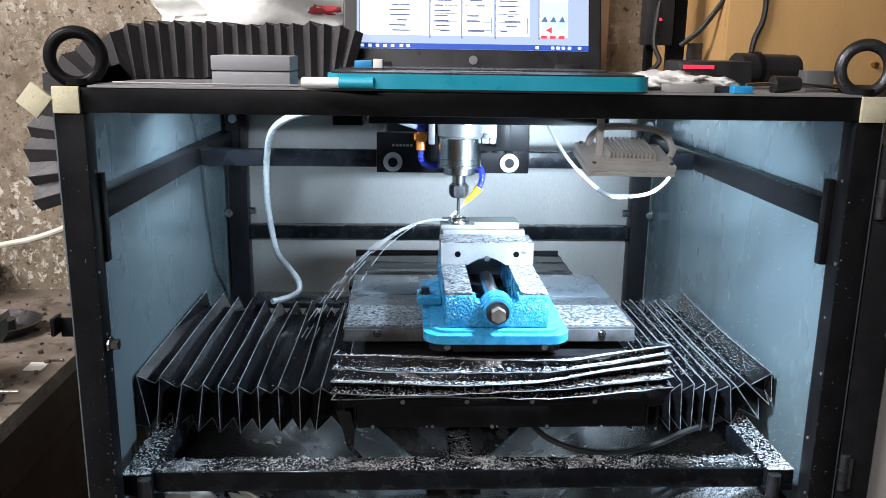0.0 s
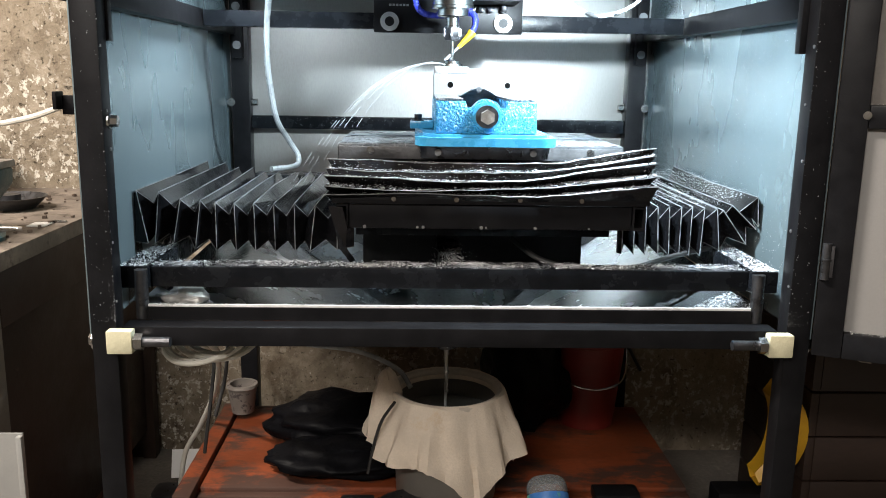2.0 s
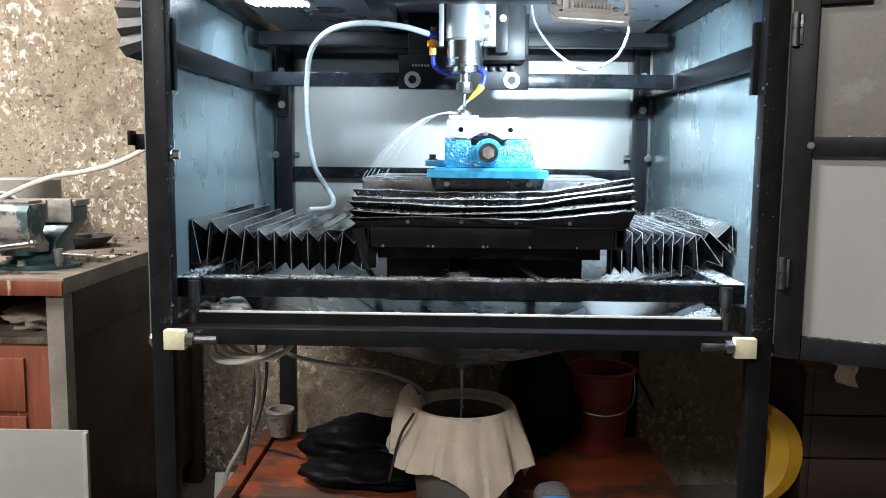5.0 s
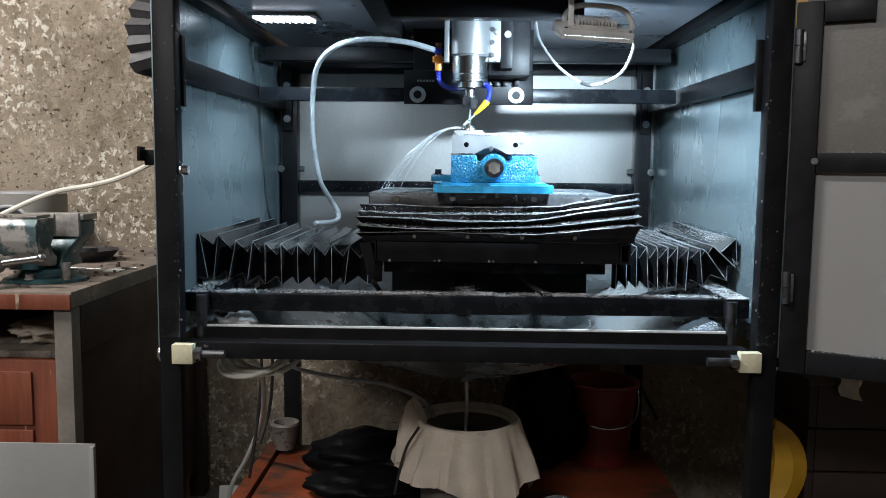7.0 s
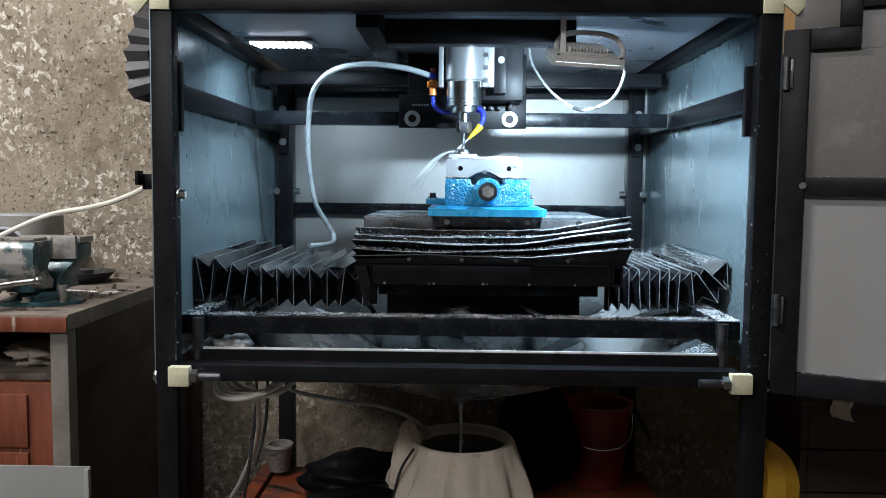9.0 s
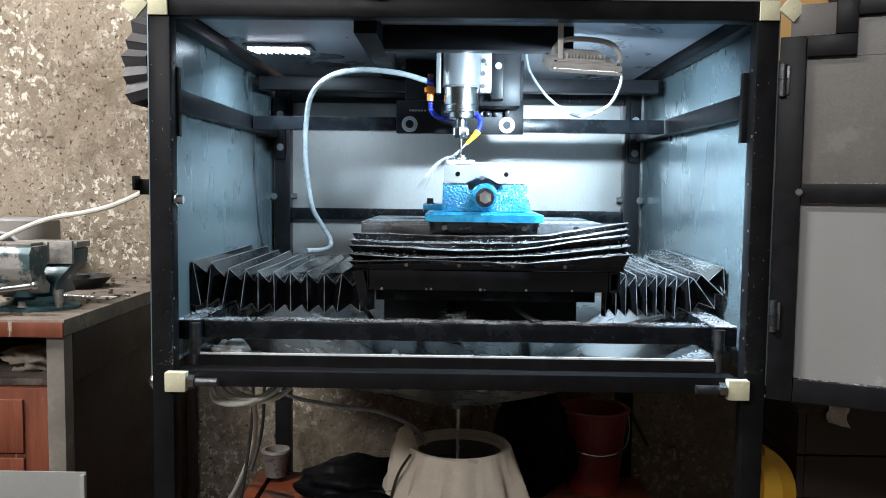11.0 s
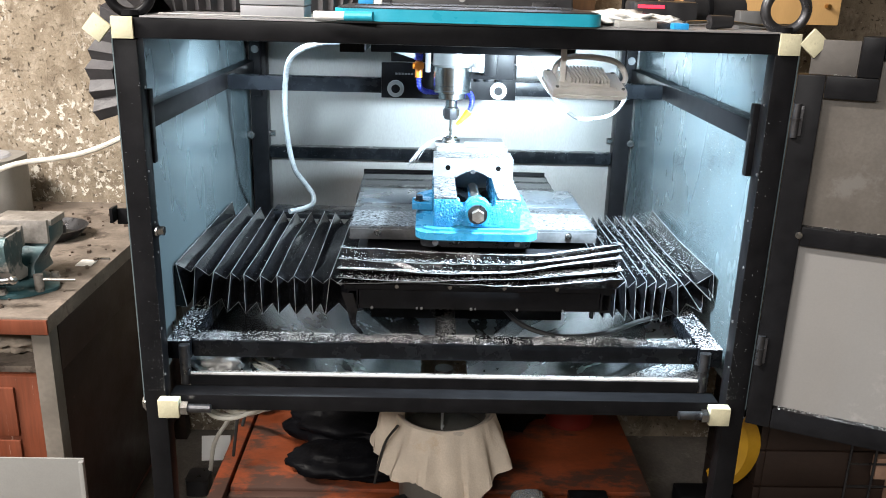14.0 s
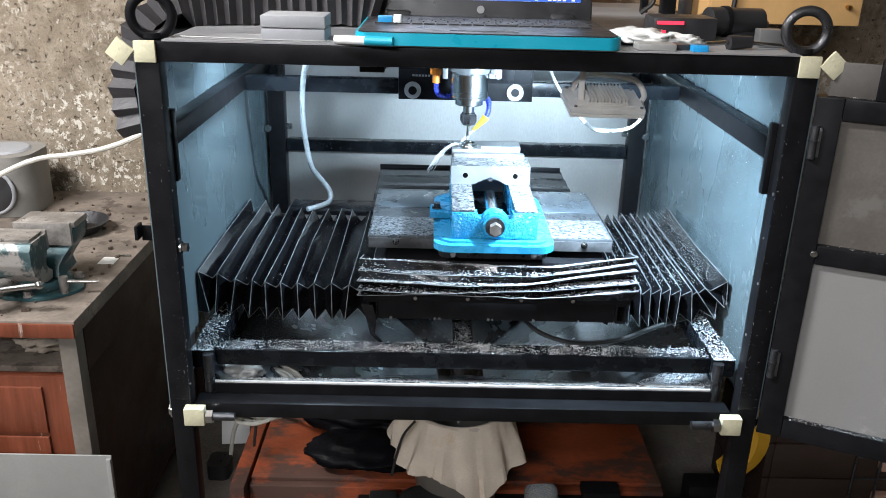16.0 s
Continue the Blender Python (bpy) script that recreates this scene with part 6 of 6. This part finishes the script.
    for x, z0 in ((-0.46, 0.25), (-0.435, 0.33)):
        single("black_lead", pipe(B(), [(x, 0.5, 0.66), (x + 0.01, 0.5, 0.55), (x, 0.52, 0.42), (x - 0.02, 0.5, z0)], 0.0038, 8), BLACK_CABLE, (x, 0.5, 0.4), "black lead hanging under the tray", "cable", "hanging cables")
    w = thing("wire_basket", (1.14, 0.5, 0.0), "rusty wire basket with bricks at the door's foot", "basket")
    for i in range(7):
        part("wire", rod(B(), (0.96 + i * 0.06, 0.45, 0.02), (0.96 + i * 0.06, 0.45, 0.34), 0.003, n=6), DARK_STEEL, w)
    for i in range(5):
        part("wire", rod(B(), (0.96, 0.453, 0.04 + i * 0.06), (1.32, 0.453, 0.04 + i * 0.06), 0.003, n=6), DARK_STEEL, w)
    brick_mat = mat("faded_brick", (0.33, 0.20, 0.14), 0.9, 0, 0.3, 12, 0.4, 60)
    for r in range(4):
        for k in range(2):
            x0 = 1.07 + 0.125 * k - 0.04 * (r % 2)
            part("brick", box(B(), x0, x0 + 0.118, 0.4565, 0.479, 0.05 + 0.062 * r, 0.107 + 0.062 * r, 0.004), brick_mat, w)
    part("base", box(B(), 0.95, 1.33, 0.4565, 0.479, 0.0, 0.049, 0.003), DARK_WOOD, w)
    k = thing("dark_crate", (1.04, 0.64, 0.0), "dark grimy wooden crate standing behind the door", "crate")
    for r in range(5):
        part("board", box(B(), 0.775, 1.32, 0.4805, 0.497, 0.004 + 0.098 * r, 0.098 + 0.098 * r, 0.003), DARK_WOOD, k)
        part("board", box(B(), 0.757, 0.7745, 0.4805, 0.80, 0.004 + 0.098 * r, 0.098 + 0.098 * r, 0.003), DARK_WOOD, k)
    part("lid", box(B(), 0.752, 1.325, 0.478, 0.80, 0.489, 0.502, 0.003), DARK_WOOD, k)
    bm = B()
    strip(bm, *[[(0.815 + 0.05 * u + 0.006 * math.sin(7 * v), 0.50 - 0.03 * min(1.0, 2.2 * v) - 0.006 * math.sin(9 * u + 3 * v), 0.506 - 0.055 * max(0.0, v - 0.35) - 0.012 * u * v) for u in (0, 0.25, 0.5, 0.75, 1.0)] for v in (0, 0.2, 0.35, 0.45, 0.6, 0.8, 1.0)])
    single("rag", bm, mat("pale_rag", (0.45, 0.40, 0.35), 0.9, 0, 0.2, 15), (0.84, 0.48, 0.502), "pale rag draped over the crate's edge", "rag")
    single("black_lead", pipe(B(), [(0.475, 0.98, 0.66), (0.478, 1.0, 0.55), (0.485, 1.03, 0.44), (0.515, 1.035, 0.33), (0.56, 1.03, 0.24)], 0.0045, 8), BLACK_CABLE, (0.48, 1.0, 0.5), "black lead hanging down the wall", "cable", "hanging cables")
    for i in range(3):
        single("timber_offcut", box(B(), -0.3, 0.3, -0.03, 0.03, 0, 0.03, 0.003, pose(0.86, 0.25 + 0.1 * i, 0.001 + 0.032 * i, 0, 0, 35 + 12 * i)), DARK_WOOD, (0.86, 0.3, 0), "dark timber offcut on the floor", "timber", "timber offcuts")


below()
crumple("foil_scrap", (-0.395, 0.105, 0.667), 0.035, 0.028, 0.022, ZINC, "crumpled silver foil in the drip tray", 71, "foil")
single("drive_cable", pipe(B(), [(0.10, 0.22, 0.758), (0.14, 0.17, 0.735), (0.21, 0.15, 0.722), (0.29, 0.16, 0.726), (0.36, 0.19, 0.738), (0.43, 0.22, 0.746)], 0.0045, 8), BLACK_CABLE, (0.25, 0.17, 0.73), "black cable looping under the bellows", "cable")


# ---- flowing coolant ----
def coolant_spray():
    s = thing("coolant_spray", (-0.01, 0.386, 1.034), "arc of coolant thrown off the spinning cutter", "water spray")
    rnd = random.Random(61)
    out = []
    for k in range(60):
        bm = B()
        l = rnd.uniform(0.008, 0.016)
        rod(bm, (l, 0, 0), (-l, 0, 0), 0.0007, 0.0004, n=6)
        for i in range(2):
            ball(bm, (rnd.uniform(-0.012, 0.012), rnd.gauss(0, 0.003), rnd.gauss(0, 0.003)), rnd.uniform(0.0003, 0.0006))
        bm.transform(Matrix.Translation((-0.01, 0.386, 1.034)))
        ob = part("streak", bm, WATER, s, at=(-0.01, 0.386, 1.034))
        out.append(ob)
    return out


def drain_stream():
    s = thing("drain_stream", (0.008, 0.43, 0.503), "thin stream of coolant falling into the bucket", "water stream")
    out = []
    for k in range(4):
        bm = rod(B(), (0, 0, 0.002), (0, 0, -0.042), 0.0042 - 0.0003 * k, 0.0030 - 0.0001 * k, n=10)
        ball(bm, (0.0015, 0, -0.012), 0.0045)
        bm.transform(Matrix.Translation((0.008, 0.43, 0.503 - 0.038 * k)))
        out.append(part("stream_piece", bm, WATER, s, at=(0.008, 0.43, 0.503 - 0.038 * k)))
    return out


SPRAY = coolant_spray()
STREAM = drain_stream()


for ob in list(scene.objects):
    # everything on the top sheet rests on it
    if ob.parent is None and ob.type != "LIGHT" and 1.27 < ob.location.z < 1.40 and abs(ob.location.x) < 0.5 and ob.location.y < 0.75:
        ob.location.z -= 0.0113


def motions():
    # reach and drop of the thrown arc through the clip
    reach = [(0, 0.255, 0.215), (2.0, 0.255, 0.22), (4.5, 0.235, 0.22), (7, 0.16, 0.135), (8, 0.132, 0.105), (9, 0.088, 0.075), (11.5, 0.062, 0.055), (13, 0.066, 0.05), (16, 0.058, 0.05)]
    rnd = random.Random(71)
    times = [i * 0.5 for i in range(33)]

    def arc(t, u):
        ts = [r[0] for r in reach]
        d, h = float(np.interp(t, ts, [r[1] for r in reach])), float(np.interp(t, ts, [r[2] for r in reach]))
        return Vector((-d * u, -0.05 * d * u, 0.10 * d * u - (h + 0.10 * d) * u * u))
    for k, ob in enumerate(SPRAY):
        # five strands that fan out as they fall
        strand, place = k % 5, k // 5
        u0 = (place + 0.5) / (len(SPRAY) // 5)
        far = (1.05, 1.01, 0.97, 0.91, 0.80)[strand]
        rows = []
        jy, jz = (strand - 2) * 0.006 * u0, (strand - 2) * 0.002 * u0
        for t in times:
            u = min(1.0, max(0.0, u0 + rnd.uniform(-0.015, 0.015)))
            a, b = arc(t, u), arc(t, u + 0.02)
            a.x, b.x = a.x * far, b.x * far
            dirn = (a - b)
            ang = math.degrees(math.atan2(dirn.z, dirn.x))
            k2 = min(1.0, abs(arc(t, 1).x) / 0.25)
            rows.append((t, pose(a.x, a.y + jy * k2, a.z + jz * k2 + rnd.uniform(-0.0015, 0.0015), 0, -ang, 0)))
        walk(ob, rows)
    for k, ob in enumerate(STREAM):
        rows = [(t, pose(rnd.uniform(-0.0006, 0.0006), rnd.uniform(-0.0006, 0.0006), -0.038 * k, rnd.uniform(-1, 1), rnd.uniform(-1, 1), rnd.uniform(-20, 20))) for t in times]
        walk(ob, rows)
    # the spindle turns
    for ob in (NUT, CUTTER):
        base = ob.location.copy()
        walk(ob, [(i * 0.25, pose(base.x, base.y, base.z, 0, 0, 70 * i)) for i in range(65)])


motions()
